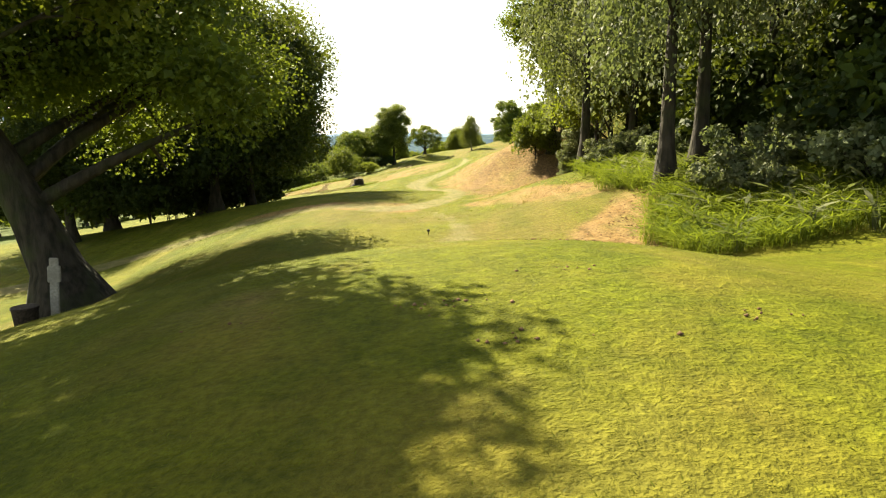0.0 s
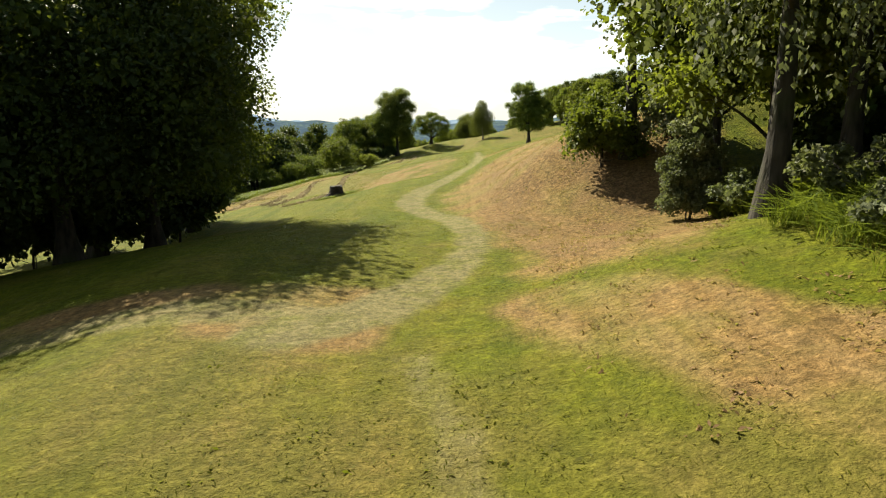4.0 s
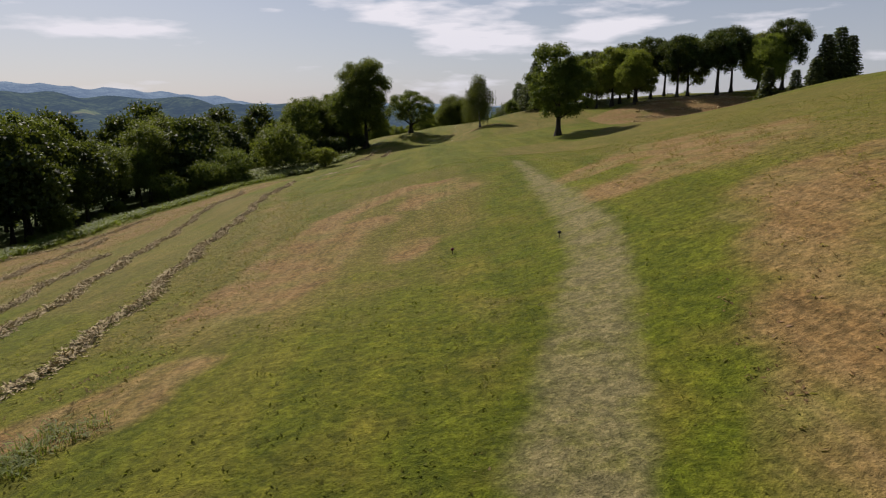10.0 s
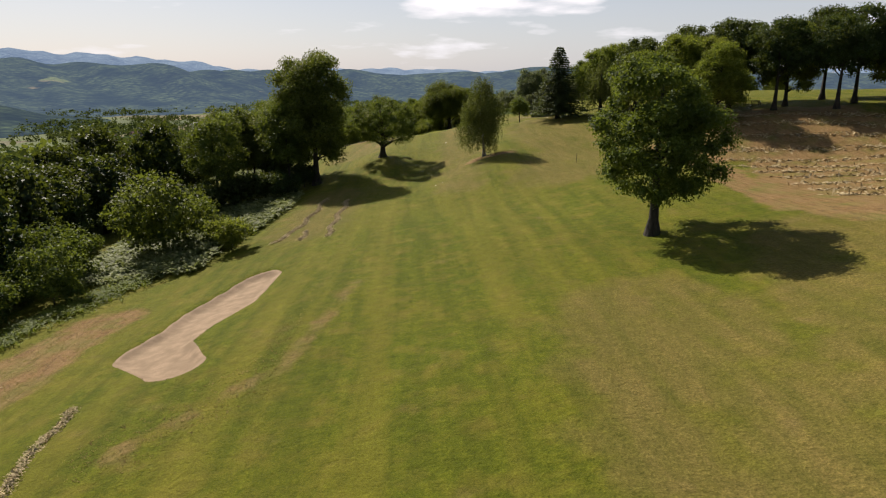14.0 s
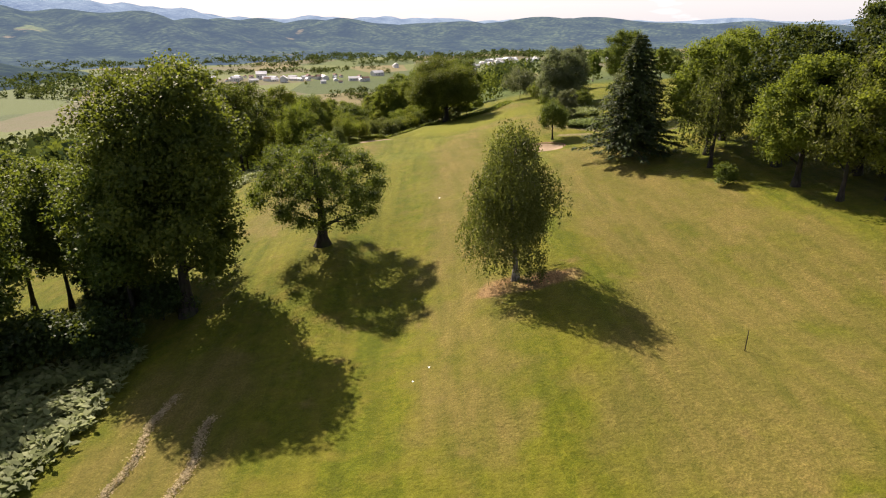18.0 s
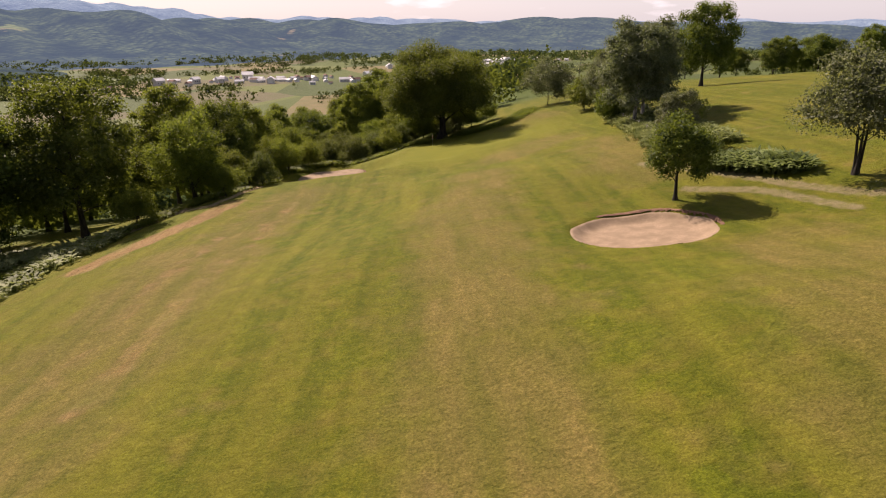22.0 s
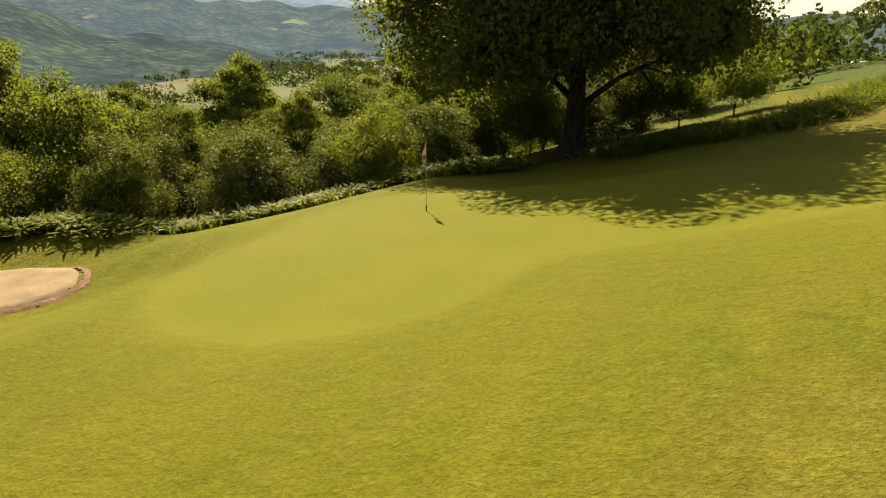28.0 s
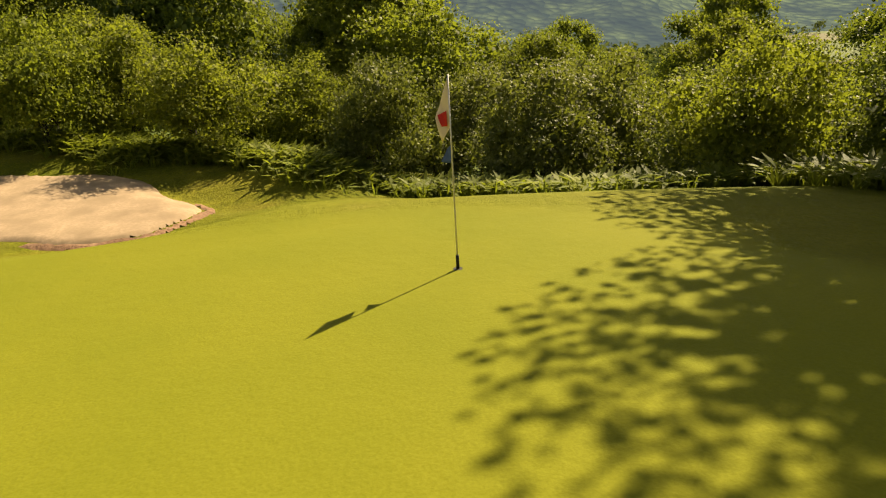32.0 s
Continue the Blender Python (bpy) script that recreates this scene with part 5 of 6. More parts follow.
bunker(BUNKERS[2], "oval pale sand bunker by the putting green", (0.8, 0.6), 2.4)

# ---------------------------------------------------------------- flag, stump, markers
FX, FY = 8.7, 310.4
FZ = float(surface_z(FX, FY))


def rod(name, p, q, r0, r1, mat, parent, sides=10, label=""):
    s = np.linspace(0, 1, 4)[:, None]
    v, f = tube(np.array(p) * (1 - s) + np.array(q) * s, r0 + (r1 - r0) * s[:, 0], sides)
    bm = bmesh.new()
    vs = [bm.verts.new(c) for c in v]
    for q4 in f:
        bm.faces.new([vs[i] for i in q4])
    bm.faces.new(vs[:sides][::-1])
    bm.faces.new(vs[-sides:])
    return part(name, from_bm(name, bm, mat, True), parent, label)


def cloth(name, corners, mat, parent, label="", wave=0.03, steps=14, lift=0.0):
    """A rippled cloth between four corners, given from its hoist."""
    a, b, c, d = [np.array(p, float) for p in corners]
    s, t = np.meshgrid(np.linspace(0, 1, steps), np.linspace(0, 1, steps))
    p = (1 - s)[..., None] * ((1 - t)[..., None] * a + t[..., None] * b) + s[..., None] * ((1 - t)[..., None] * d + t[..., None] * c)
    side = unit(np.cross(c - a, b - a))
    p = p + side * (wave * np.sin(s * 7 + t * 3) * s)[..., None] + side * lift
    i, j = np.meshgrid(np.arange(steps - 1), np.arange(steps - 1), indexing="ij")
    k = (i * steps + j).ravel()
    ob = part(name, mesh_of(name, p.reshape(-1, 3), np.stack([k, k + 1, k + steps + 1, k + steps], -1), mat, True), parent, label)
    ob.modifiers.new("thickness", "SOLIDIFY").thickness = 0.006
    return ob


flag = thing("golf_flag", pose(FX, FY, FZ), "golf flag hanging limp on its pole in the hole", "flag")
rod("pole", (0, 0, -0.08), (0, 0, 2.14), 0.011, 0.008, STEEL, flag)
rod("ferrule", (0, 0, 0.0), (0, 0, 0.17), 0.02, 0.02, BLACK, flag, label="black grip at the pole's foot")
A = radians(236)
fx, fy = math.cos(A), math.sin(A)
cloth("cloth", [(0, 0, 2.13), (0, 0, 1.62), (0.10 * fx, 0.10 * fy, 1.44), (0.15 * fx, 0.15 * fy, 1.72)], CREAM, flag, "cream cloth with a red mark", 0.035)
cloth_part = flag.children[-1]
cloth("red_mark", [(0.03 * fx, 0.03 * fy, 1.78), (0.03 * fx, 0.03 * fy, 1.62), (0.10 * fx, 0.10 * fy, 1.62), (0.12 * fx, 0.12 * fy, 1.74)], RED, cloth_part, "red printed mark", 0.02, 8, 0.012)
cloth("pennant", [(0, 0, 1.42), (0, 0, 1.22), (0.12 * fx, 0.12 * fy, 1.24), (0.03 * fx, 0.03 * fy, 1.40)], BLUE, flag, "small blue pennant", 0.01, 8)
# flat black disc on the turf paints the shade inside the hole
bm = bmesh.new()
bmesh.ops.create_circle(bm, cap_ends=True, segments=24, radius=0.055, matrix=Matrix.Translation((FX, FY, FZ + 0.006)))
tagged(new("hole_cup", from_bm("hole_cup", bm, BLACK)), "flat black disc standing for the shaded hole in the putting green", "cup")


def stump(x, y):
    t = thing("tree_stump", pose(x, y, float(surface_z(x, y)) - 0.05, 0, 0, 20), "dark sawn tree stump with spreading roots", "stump")
    a = np.linspace(0, 2 * np.pi, 28, endpoint=False)
    hs = np.array([0.0, 0.11, 0.27, 0.54, 0.85, 0.92])
    rs = np.array([1.0, 0.78, 0.64, 0.57, 0.54, 0.52])
    flare = 1 + 0.22 * np.sin(a * 5 + 0.7)[None] * np.exp(-hs * 4)[:, None] + 0.05 * np.sin(a * 11)[None]
    rad = rs[:, None] * flare
    v = np.stack([rad * np.cos(a), rad * np.sin(a), np.repeat(hs[:, None], 28, 1) + 0.04 * np.sin(a * 3)[None] * (hs / 0.92)[:, None]], -1)
    i, j = np.meshgrid(np.arange(5), np.arange(28), indexing="ij")
    f = np.stack([i * 28 + j, i * 28 + (j + 1) % 28, (i + 1) * 28 + (j + 1) % 28, (i + 1) * 28 + j], -1).reshape(-1, 4)
    part("bark", mesh_of("bark", v.reshape(-1, 3), f, WOOD_DARK, True), t)
    bm = bmesh.new()
    ring = [bm.verts.new(c) for c in v[-1] + np.array([0, 0, 0.005])]
    bm.faces.new(ring)
    part("cut_face", from_bm("cut_face", bm, BARK), t, "weathered sawn face")
    for k in range(6):
        b = k * 1.05 + 0.3
        p = (0.6 * math.cos(b), 0.6 * math.sin(b), 0.22)
        q = (1.15 * math.cos(b + 0.2), 1.15 * math.sin(b + 0.2), -0.06)
        rod("root", p, q, 0.19, 0.05, WOOD_DARK, t, 8)
    return t


stump(-9.8, 74.3)


def tee_marker(x, y, mat, label):
    t = thing("tee_marker", pose(x, y, float(surface_z(x, y))), label, "tee marker", "tee markers")
    rod("stake", (0, 0, -0.1), (0, 0, 0.14), 0.012, 0.012, WOOD_DARK, t, 8)
    bm = bmesh.new()
    bmesh.ops.create_icosphere(bm, subdivisions=2, radius=0.06, matrix=Matrix.Translation((0, 0, 0.17)) @ Matrix.Diagonal((1, 1, 0.85, 1)))
    part("ball", from_bm("ball", bm, mat, True), t)
    return t


tee_marker(-1.4, 85.8, RED_DARK, "small dark red tee marker ball on a stake")
tee_marker(1.7, 84.0, BLACK, "small black tee marker ball on a stake")
tee_marker(-0.5, 21.6, BLACK, "small black tee marker ball on a stake")
# old post with a box at the oak's foot
post = thing("sign_post", pose(-12.0, 18.9, float(surface_z(-12.0, 18.9)) - 0.05, 0, 4, 15), "weathered pale tee sign post beside the oak", "post")
bm = bmesh.new()
bmesh.ops.create_cube(bm, size=1, matrix=Matrix.Translation((0, 0, 1.0)) @ Matrix.Diagonal((0.24, 0.12, 2.0, 1)))
bmesh.ops.bevel(bm, geom=bm.edges[:], offset=0.02, segments=2, affect="EDGES")
part("board", from_bm("board", bm, WOOD_GREY), post)
bm = bmesh.new()
bmesh.ops.create_cube(bm, size=1, matrix=Matrix.Translation((0, 0, 1.5)) @ Matrix.Diagonal((0.34, 0.16, 0.5, 1)))
bmesh.ops.bevel(bm, geom=bm.edges[:], offset=0.02, segments=2, affect="EDGES")
part("panel", from_bm("panel", bm, WOOD_GREY), post)
box = thing("litter_bin", pose(-12.5, 18.3, float(surface_z(-12.5, 18.3)) - 0.05, 0, 0, 20), "dark wooden litter bin at the oak's foot", "bin")
bm = bmesh.new()
bmesh.ops.create_cone(bm, segments=18, radius1=0.3, radius2=0.36, depth=0.75, cap_ends=True, matrix=Matrix.Translation((0, 0, 0.375)))
part("body", from_bm("body", bm, WOOD_DARK), box)
bm = bmesh.new()
bmesh.ops.create_cone(bm, segments=18, radius1=0.39, radius2=0.37, depth=0.06, cap_ends=True, matrix=Matrix.Translation((0, 0, 0.78)))
part("rim", from_bm("rim", bm, WOOD_DARK), box)
# sapling stake on the fairway and a bench on the crest
stake = thing("sapling_stake", pose(20.1, 194.6, float(surface_z(20.1, 194.6))), "thin wooden stake standing alone in the grass", "stake")
rod("pole", (0, 0, -0.1), (0.03, 0, 1.25), 0.03, 0.022, WOOD_DARK, stake, 8)
bench = thing("bench", pose(54.9, 216.6, float(surface_z(54.9, 216.6)), 0, 0, 15), "dark wooden bench under the row of trees", "bench")
for k in range(3):
    rod("seat_slat", (-0.9, -0.12 + k * 0.13, 0.46), (0.9, -0.12 + k * 0.13, 0.46), 0.05, 0.05, WOOD_DARK, bench, 4)
for k in range(2):
    rod("back_slat", (-0.9, 0.24, 0.66 + k * 0.16), (0.9, 0.24, 0.66 + k * 0.16), 0.05, 0.05, WOOD_DARK, bench, 4)
for x in (-0.75, 0.75):
    rod("leg", (x, -0.12, 0), (x, -0.12, 0.46), 0.04, 0.04, WOOD_DARK, bench, 6)
    rod("leg", (x, 0.22, 0), (x, 0.28, 0.9), 0.04, 0.035, WOOD_DARK, bench, 6)
fence = thing("fence", Matrix.Identity(4), "wire fence on thin wooden posts along the hedge", "fence")
spots = [(27.2, 266), (27.8, 271), (28.4, 276), (29.2, 281), (30.2, 286), (31.0, 291), (31.8, 296)]
for x, y in spots:
    z = float(surface_z(x, y))
    rod("post", (x, y, z - 0.2), (x, y, z + 1.15), 0.045, 0.04, WOOD_GREY, fence, 7)
for (x, y), (u, w) in zip(spots, spots[1:]):
    for h in (0.55, 1.0):
        rod("wire", (x, y, float(surface_z(x, y)) + h), (u, w, float(surface_z(u, w)) + h), 0.004, 0.004, STEEL, fence, 4)


# ---------------------------------------------------------------- hay, bracken, grass
def along(line, per_metre, wide, r):
    line = np.array(line, float)
    seg = np.linalg.norm(np.diff(line, axis=0), axis=1)
    n = int(seg.sum() * per_metre)
    d = r.uniform(0, seg.sum(), n)
    at = np.concatenate([[0], np.cumsum(seg)])
    x, y = np.interp(d, at, line[:, 0]), np.interp(d, at, line[:, 1])
    return x + r.normal(size=n) * wide, y + r.normal(size=n) * wide, d


def windrow(name, lines, per_metre, label, wide=0.28, tall=0.2, size=0.22):
    r = np.random.default_rng(len(lines))
    got = []
    for line in lines:
        x, y, d = along(line, per_metre, 1.0, r)
        lump = 0.85 + 0.2 * np.sin(d * 2.3 + 1.5 * np.sin(d * 0.7)) + 0.2 * np.sin(d * 5.1)
        cx, cy, _ = x, y, d
        off = r.normal(size=(len(d), 2)) * wide
        line = np.array(line, float)
        seg = np.concatenate([[0], np.cumsum(np.linalg.norm(np.diff(line, axis=0), axis=1))])
        mx, my = np.interp(d, seg, line[:, 0]) + 0.25 * np.sin(d * 0.9), np.interp(d, seg, line[:, 1])
        ok = r.random(len(d)) < lump + 0.2
        h = tall * lump * np.exp(-(off ** 2).sum(1) / (2 * wide ** 2)) * r.random(len(d))
        got.append(np.stack([mx + off[:, 0], my + off[:, 1], h], 1)[ok])
    p = np.concatenate(got)
    at = np.stack([p[:, 0], p[:, 1], surface_z(p[:, 0], p[:, 1]) + 0.02 + np.clip(p[:, 2], 0, 1)], 1)
    n = len(at)
    ahead = r.normal(size=(n, 3)) * np.array([1, 1, 0.35])
    s = size * r.uniform(0.5, 1.5, n)
    v, f = leaf_blades(at, ahead, np.array([0, 0, 1.0]) + r.normal(size=(n, 3)) * 0.5, s, s * 0.35)
    return tagged(new(name, mesh_of(name, v, f, STRAW)), label, "hay", kind="stuff")


windrow("hay_rows", [
    [(-14.2, 72.5), (-13.2, 73.4), (-12.1, 74.5), (-11.5, 75.9), (-11.3, 78.8), (-11.5, 83.0), (-12.7, 91.3), (-14.5, 103.4), (-17.2, 123.6), (-17.9, 138.5), (-18.8, 143.7)],
    [(-15.8, 74.7), (-15.4, 77.0), (-15.0, 80.1), (-16.3, 88.4), (-19.6, 104.3), (-22.8, 124.0), (-25.4, 142.7), (-26.5, 149.9)],
    [(-17.2, 76.8), (-17.1, 79.1), (-18.1, 83.5), (-20.0, 92.2), (-22.6, 105.3)],
    [(-23.7, 86.0), (-24.0, 90.5), (-25.4, 96.5), (-29.6, 119.6)],
    [(-32.4, 98.4), (-37.1, 108.6), (-35.6, 112.7), (-32.0, 118.4), (-31.3, 131.6)],
    [(-15.9, 178.4), (-14.4, 183.8), (-13.5, 193.7), (-13, 200)],
    [(-9.9, 176.8), (-10.1, 183.5), (-10.0, 191.2), (-9.6, 197)],
    [(-13.0, 177.7), (-12.7, 182.7)],
    [(-19.4, 283.4), (-15.3, 282.5), (-14.4, 288.3), (-13.2, 294.7)],
    [(-24, 276), (-19, 285), (-16.5, 291)],
], 240, "rows of cut hay lying along the mown slope", 0.17, 0.26, 0.13)
windrow("hay_field", [[(float(np.interp(206 - 4.2 * k, [153, 171, 188, 200, 210], [31.5, 35.5, 37, 42, 46])), 206 - 4.2 * k), (54, 203 - 4.3 * k), (76, 190 - 4.0 * k)] for k in range(11)], 26, "many rows of cut hay across the dry field", 0.42, 0.2, 0.42)


def undergrowth(name, x, y, tall, leaf, label, blades=9, wide=0.16, arch=0.5):
    """Arching fronds or grass blades, several to a plant."""
    r = np.random.default_rng(len(x))
    n = len(x) * blades
    k = np.repeat(np.arange(len(x)), blades)
    a = r.uniform(0, 6.283, n)
    base = np.stack([x, y, surface_z(x, y) - 0.03], 1)[k] + r.normal(size=(n, 3)) * np.array([0.07, 0.07, 0])
    out_way = np.stack([np.cos(a), np.sin(a), 0 * a], 1)
    long = tall * r.uniform(0.5, 1.15, n)
    up = np.array([0, 0, 1.0]) + out_way * r.uniform(0.1, arch, n)[:, None]
    v1, f1 = leaf_blades(base, up, out_way, long * 0.75, long * wide * 0.8)
    knee = base + unit(up) * (long * 0.6)[:, None]
    v2, f2 = leaf_blades(knee, out_way * 1.2 + np.array([0, 0, 0.25]) + r.normal(size=(n, 3)) * 0.25, np.array([0, 0, 1.0]) - out_way * 0.3, long * 0.7, long * wide * 1.5)
    v, f = merged([(v1, f1), (v2, f2)])
    return tagged(new(name, mesh_of(name, v, f, leaf)), label, "undergrowth", kind="stuff")


r = np.random.default_rng(31)


def patch(x0, x1, y0, y1, n, test):
    x, y = r.uniform(x0, x1, n), r.uniform(y0, y1, n)
    ok = test(x, y)
    return x[ok], y[ok]


x, y = patch(5.2, 14, 13.5, 34, 4200, lambda x, y: x > np.interp(y, [13.5, 16, 19, 22, 24, 27, 34], [5.6, 5.3, 6.2, 7.4, 6.2, 6.4, 7.2]) + 0.25 * np.sin(y * 3))
undergrowth("tall_grass", x, y, 0.75, FERN, "tall uncut grass and weeds along the wood", 11, 0.035, 0.7)
x, y = patch(8.0, 16, 34, 46, 700, lambda x, y: x > 8.6 + (y - 34) * 0.12)
undergrowth("ferns", x, y, 0.9, FERN, "ferns at the shady edge of the wood", 9, 0.2, 0.9)
x, y = patch(-36, -16.5, 172, 207, 2600, lambda x, y: x < -17.4 - np.maximum(0, 199 - y) * 0.17)
undergrowth("bracken", x, y, 0.9, BRACKEN, "grey-green bracken on the uncut slope", 9, 0.24, 0.9)
x, y, _ = along([(-27, 268), (-22.5, 281), (-17, 291), (-13, 300), (-9, 308), (-4.5, 313), (0.5, 317.5), (5.5, 321), (9, 324)], 70, 0.65, r)
x, y = x + 0.5 * np.sin(y * 1.1), y + 0.4 * np.sin(x * 1.7)
undergrowth("bracken_edge", x, y, 0.72, LEAF_YELLOW, "bracken fringe along the edge of the mown grass", 8, 0.11, 0.8)
x, y = patch(-48, -22, 240, 280, 2600, lambda x, y: (x < -24 + (y - 262) * 0.25) & (np.sin(x * 0.5) + np.sin(y * 0.37) > -1.1))
undergrowth("bracken_field", x, y, 0.9, BRACKEN, "pale bracken covering the uncut slope", 7, 0.22, 0.9)
x, y, _ = along([(27.6, 272), (30.2, 284), (32.4, 296), (34, 306)], 34, 0.7, r)
undergrowth("hedge_growth", x, y, 0.9, BRACKEN, "bracken and brambles along the fence", 9, 0.15, 0.7)
x, y, _ = along([(13, 325), (17, 323.5), (20.5, 322), (24, 326), (27, 333)], 60, 0.9, r)
undergrowth("rough_grass", x, y, 0.7, FERN, "long rough grass beyond the putting green", 8, 0.07, 0.6)
x, y, _ = along([(-34, 96), (-37, 112), (-36, 140), (-32, 160), (-27, 172)], 26, 1.0, r)
undergrowth("bank_grass", x, y, 0.8, FERN, "long grass along the lower edge of the hay slope", 8, 0.09, 0.6)
x, y, _ = along([(-11.2, 73.2), (-10.2, 73.0), (-9.2, 74.2), (-8.2, 75.6)], 60, 0.35, r)
undergrowth("stump_grass", x, y, 0.26, LEAF_YELLOW, "uncut grass round the stump", 8, 0.07, 0.6)


def mown(name, x, y, tall, label):
    """Short mown blades lying over the turf."""
    n = len(x)
    a = r.uniform(0, 6.283, n)
    lean = np.stack([np.cos(a), np.sin(a), 0 * a], 1) + np.array([0, 0, 1.0]) * r.uniform(0.15, 0.7, n)[:, None]
    long = tall * r.uniform(0.5, 1.4, n)
    v, f = leaf_blades(np.stack([x, y, surface_z(x, y) + 0.004], 1), lean, np.array([0, 0, 1.0]) + 0 * lean, long, long * 0.22)
    return tagged(new(name, mesh_of(name, v, f, GRASS_BLADE)), label, "grass", kind="stuff")


GRASS_BLADE = leaf_material("grass_blade", (0.085, 0.092, 0.010), (0.19, 0.185, 0.022), 0.1)
x, y = patch(-7, 9, 1.2, 14, 42000, lambda x, y: np.abs(x) < 1.2 + y * 0.85)
mown("tee_grass", x, y, 0.028, "short mown grass blades on the tee")
x, y = patch(-12, 8, 14, 60, 45000, lambda x, y: (np.abs(x + 2) < 9) & (blob(x, y, TRACK, 0.5) < 0.3) & (np.max([blob(x, y, q, 1) for q in DRY], 0) < 0.5))
mown("rough_blades", x, y, 0.07, "mown grass blades beside the track")
x, y = patch(2, 24, 284, 304, 16000, lambda x, y: blob(x, y, PUTTING, 0.6) < 0.3)
mown("apron_grass", x, y, 0.032, "mown grass blades before the putting green")
# clods and cut turf lying on the tee and the bank
r = np.random.default_rng(77)
bits = []
for x, y, n in [(0.1, 4.9, 9), (0.5, 4.0, 6), (1.4, 9.6, 14), (2.2, 9.4, 9), (1.2, 6.0, 5), (-1.6, 5.2, 5), (2.4, 4.3, 5), (4.6, 16.2, 70), (5.6, 19.0, 70), (6.5, 21.2, 40), (7, 42, 40), (9, 46.5, 40), (8.4, 56, 40)]:
    for _ in range(n * 2 if n < 30 else n):
        bits.append((x + r.normal() * (0.28 if n < 30 else 0.55 if y < 24 else 1.5), y + r.normal() * (0.14 if n < 30 else 1.3 if y < 24 else 2.2), r.uniform(0.006, 0.024) if n < 30 else r.uniform(0.015, 0.042)))
vs, fs = [], []
for x, y, s in bits:
    c = np.array([x, y, float(surface_z(x, y)) + s * 0.3])
    q = c + np.array([(1, 0, 0), (-1, 0.1, 0), (0, 1, 0.1), (0.1, -1, 0), (0, 0, 0.8), (0, 0, -0.8)]) * s * r.uniform(0.6, 1.3, (6, 1))
    b = len(vs) * 6
    vs.append(q)
    fs += [(b + i, b + j, b + k) for i, j, k in ((0, 2, 4), (2, 1, 4), (1, 3, 4), (3, 0, 4), (2, 0, 5), (1, 2, 5), (3, 1, 5), (0, 3, 5))]
tagged(new("earth_clods", mesh_of("earth_clods", np.concatenate(vs), fs, EARTH)), "loose clods of brown earth on the grass", "earth", kind="stuff")


# cut tufts and clods in mowing rows over the dry bank, seed heads and coarse tufts on the fairway
def tufts(name, x, y, tall, leaf, label, blades=5, flat=0.5):
    r = np.random.default_rng(len(x) + 3)
    k = np.repeat(np.arange(len(x)), blades)
    n = len(k)
    a = r.uniform(0, 6.283, n)
    base = np.stack([x, y, surface_z(x, y) - 0.01], 1)[k] + r.normal(size=(n, 3)) * np.array([0.06, 0.06, 0])
    way = np.stack([np.cos(a), np.sin(a), 0 * a], 1) * flat * 2 + np.array([0, 0, 1.0])
    long = np.asarray(tall)[k] * r.uniform(0.5, 1.2, n)
    v, f = leaf_blades(base, way, np.array([0, 0, 1.0]) + r.normal(size=(n, 3)) * 0.4, long, long * 0.4)
    return tagged(new(name, mesh_of(name, v, f, leaf)), label, "grass", kind="stuff")


r = np.random.default_rng(91)
DRY_BLADE = leaf_material("dry_blade", (0.22, 0.14, 0.065), (0.42, 0.28, 0.145), 0.1)
dry_here = lambda x, y, q=0.45: np.max([blob(x, y, s, 3.0) for s in DRY], 0) > q
x, y = patch(2, 26, 26, 112, 38000, lambda x, y: dry_here(x, y) & (blob(x, y, TRACK, 0.6) < 0.2) & (np.sin((x * 0.95 - y * 0.32) * 3.4 + 0.9 * np.sin(y * 0.5) + 0.5 * np.sin(x * 1.3)) + r.normal(size=len(x)) * 0.55 > 0.15))
tufts("dry_tufts", x, y, 0.095 * r.uniform(0.6, 1.3, len(x)), DRY_BLADE, "short straw-dry grass tufts in mowing rows on the bank", 4, 0.9)
x, y = patch(-34, -8, 76, 172, 26000, lambda x, y: dry_here(x, y, 0.3))
tufts("hay_stubble", x, y, 0.1 * r.uniform(0.6, 1.3, len(x)), DRY_BLADE, "dry stubble between the hay rows on the slope", 4, 0.9)
x, y = patch(-14, 22, 26, 120, 26000, lambda x, y: (np.abs(x - 2) < 4 + (y - 20) * 0.22) & ~dry_here(x, y) & (blob(x, y, TRACK, 0.4) < 0.4))
tufts("coarse_tufts", x, y, 0.075 * r.uniform(0.6, 1.4, len(x)), GRASS_BLADE, "coarse mown grass tufts beside the track", 4, 0.9)
x, y = patch(-10, 8, 27, 104, 5000, lambda x, y: (blob(x, y, TRACK, 0.8) > 0.2))
tufts("track_straw", x, y, 0.05 * r.uniform(0.6, 1.4, len(x)), DRY_BLADE, "trodden dry grass along the worn track", 3, 1.6)

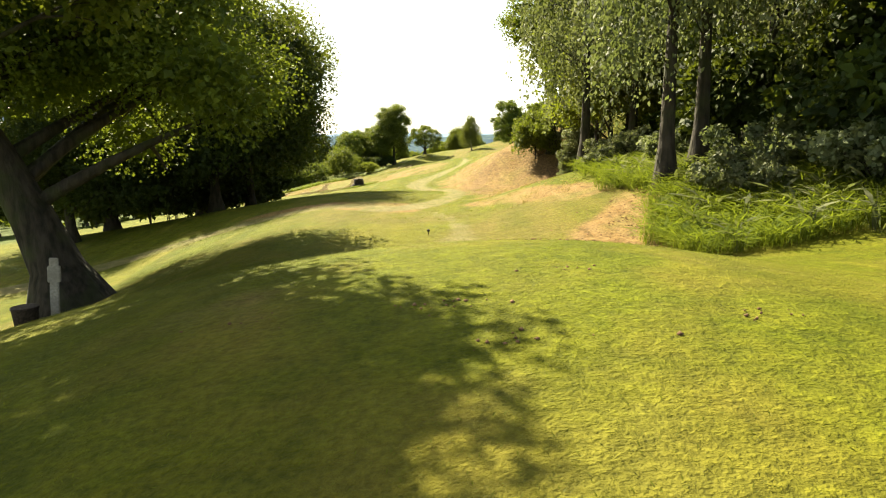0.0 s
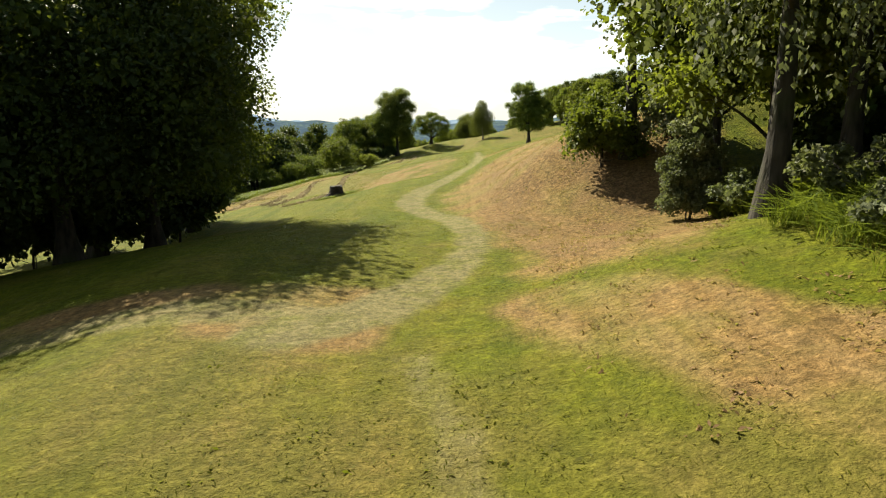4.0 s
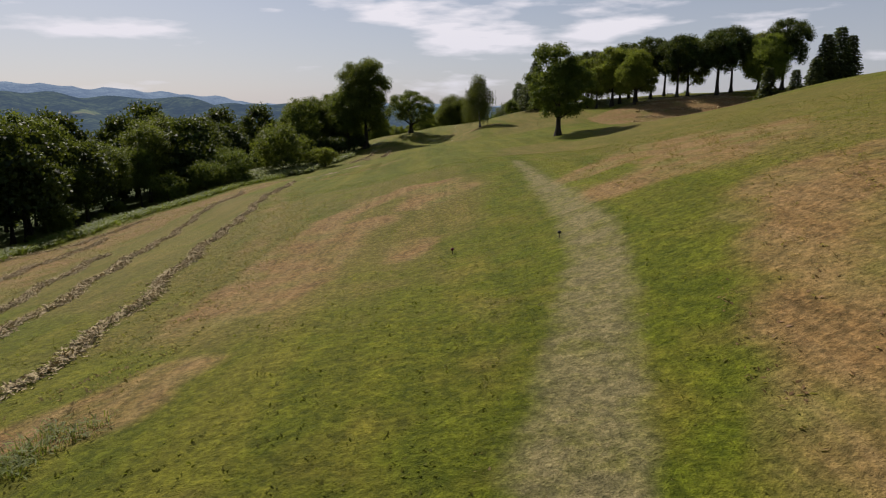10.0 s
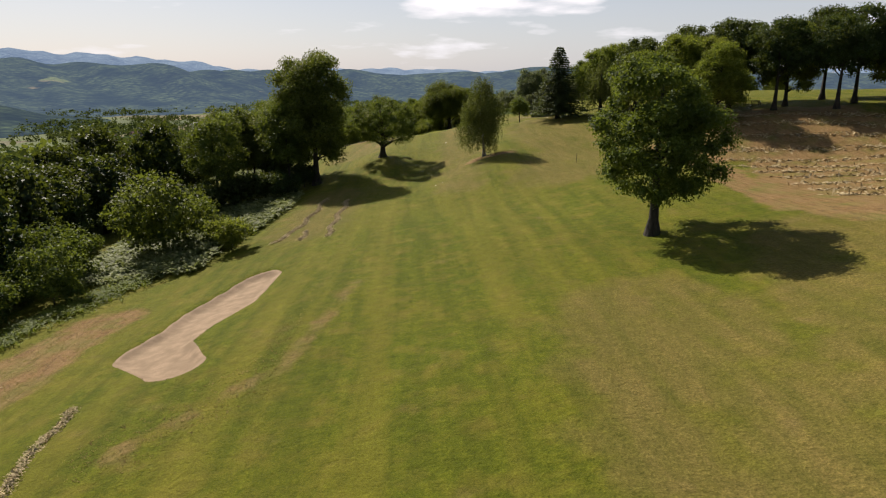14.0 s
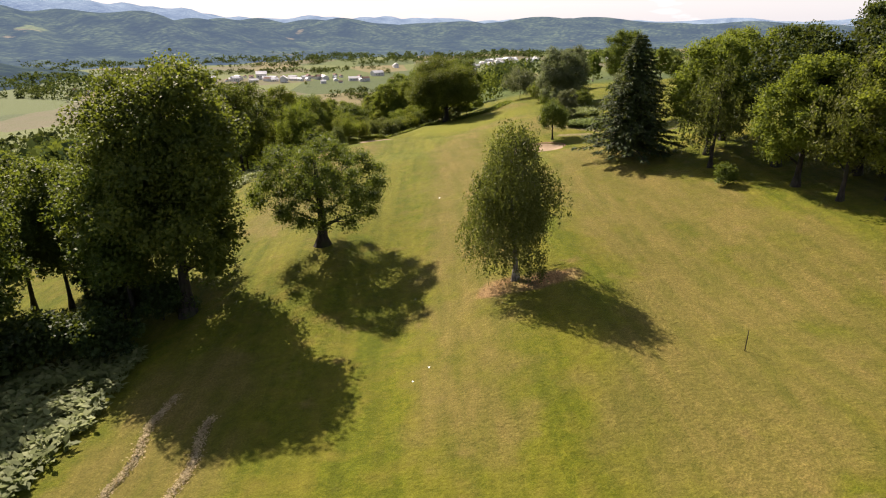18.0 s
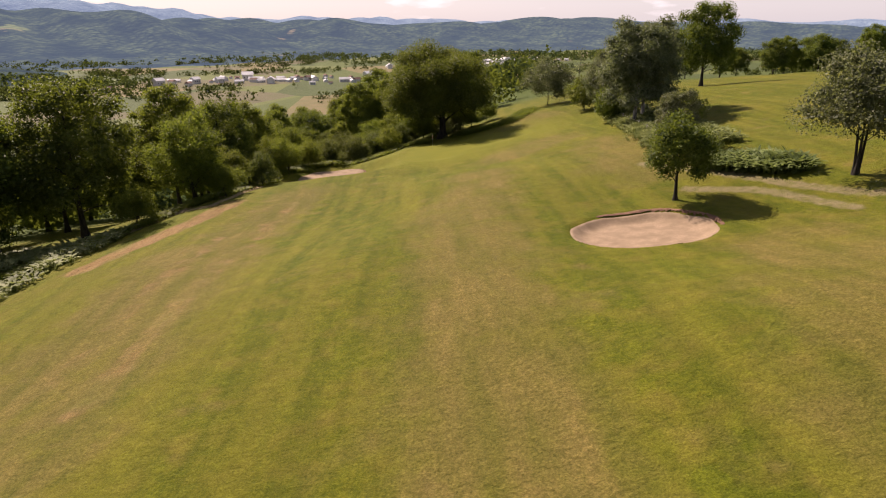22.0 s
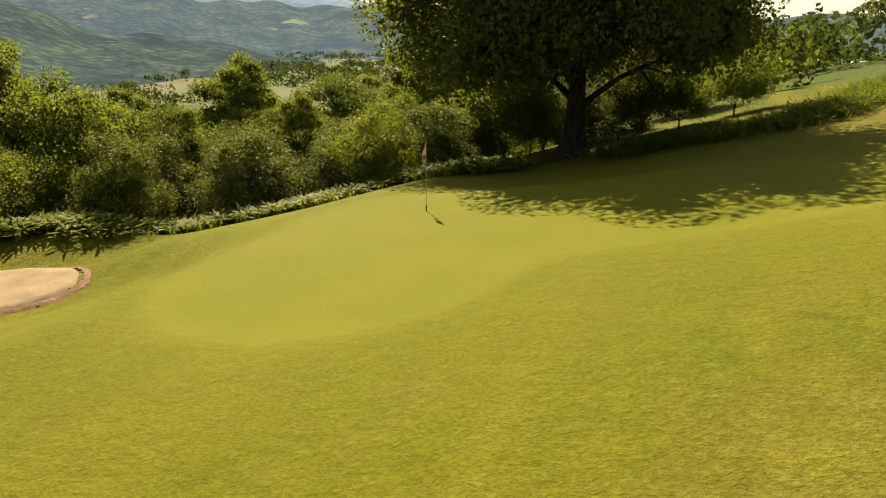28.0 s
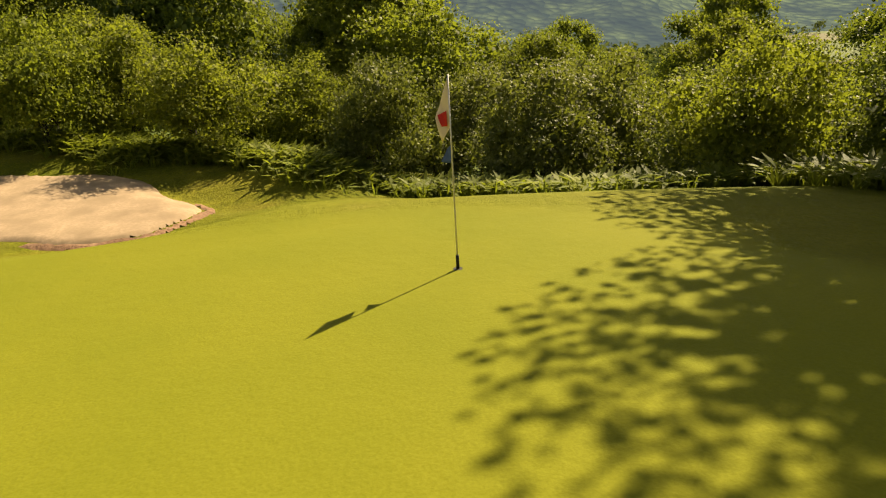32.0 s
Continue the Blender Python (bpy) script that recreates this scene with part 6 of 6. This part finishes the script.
x, y = patch(26, 36, 256, 270, 2600, lambda x, y: blob(x, y, [(28.2, 264.6, 1.0), (30.4, 262.6, 1.6), (32.0, 260.8, 1.3)], 0.4) > 0.5)
undergrowth("bracken_bed", x, y, 1.0, BRACKEN, "dense grey-green bracken bed behind the fence", 9, 0.15, 0.8)
x, y = patch(27, 38, 270, 300, 1700, lambda x, y: (x > 28.2 + (y - 268) * 0.11) & (x < 33.2 + (y - 268) * 0.11))
undergrowth("bracken_slope", x, y, 0.9, BRACKEN, "bracken spreading beyond the fence", 9, 0.15, 0.8)
x, y = patch(5.4, 13, 13.2, 30, 170, lambda x, y: x > np.interp(y, [13.5, 16, 19, 22, 24, 27, 30], [6.4, 6.2, 7.0, 8.0, 7.0, 7.2, 7.8]))
undergrowth("pale_weeds", x, y, 0.95, LEAF_GREY, "pale flowering weeds among the tall grass", 9, 0.09, 0.5)


def golf_ball(x, y, radius=0.0215):
    """A dimpled white ball at rest on the grass."""
    t = thing("golf_ball", pose(x, y, float(surface_z(x, y)) + radius), "small white golf ball lying on the mown grass", "golf ball", "balls on the grass")
    bm = bmesh.new()
    bmesh.ops.create_icosphere(bm, subdivisions=3, radius=radius)
    for k, v in enumerate(bm.verts):
        v.co *= 0.97 if k % 3 == 0 else 1.0
    part("shell", from_bm("shell", bm, WHITE, True), t)
    return t


golf_ball(14.1, 304.9, 0.013)


def distance_marker(x, y, radius, label):
    """A flat painted stone disc let into the fairway."""
    t = thing("distance_marker", pose(x, y, float(surface_z(x, y))), label, "marker", "markers on the fairway")
    bm = bmesh.new()
    bmesh.ops.create_cone(bm, segments=20, radius1=radius, radius2=radius * 0.94, depth=0.06, cap_ends=True, matrix=Matrix.Translation((0, 0, 0.01)))
    part("disc", from_bm("disc", bm, WHITE), t)
    return t


distance_marker(5.1, 231.4, 0.11, "flat white distance marker in the fairway")
distance_marker(2.0, 197.7, 0.06, "small white marker disc in the fairway")
distance_marker(3.0, 198.9, 0.06, "small white marker disc in the fairway")
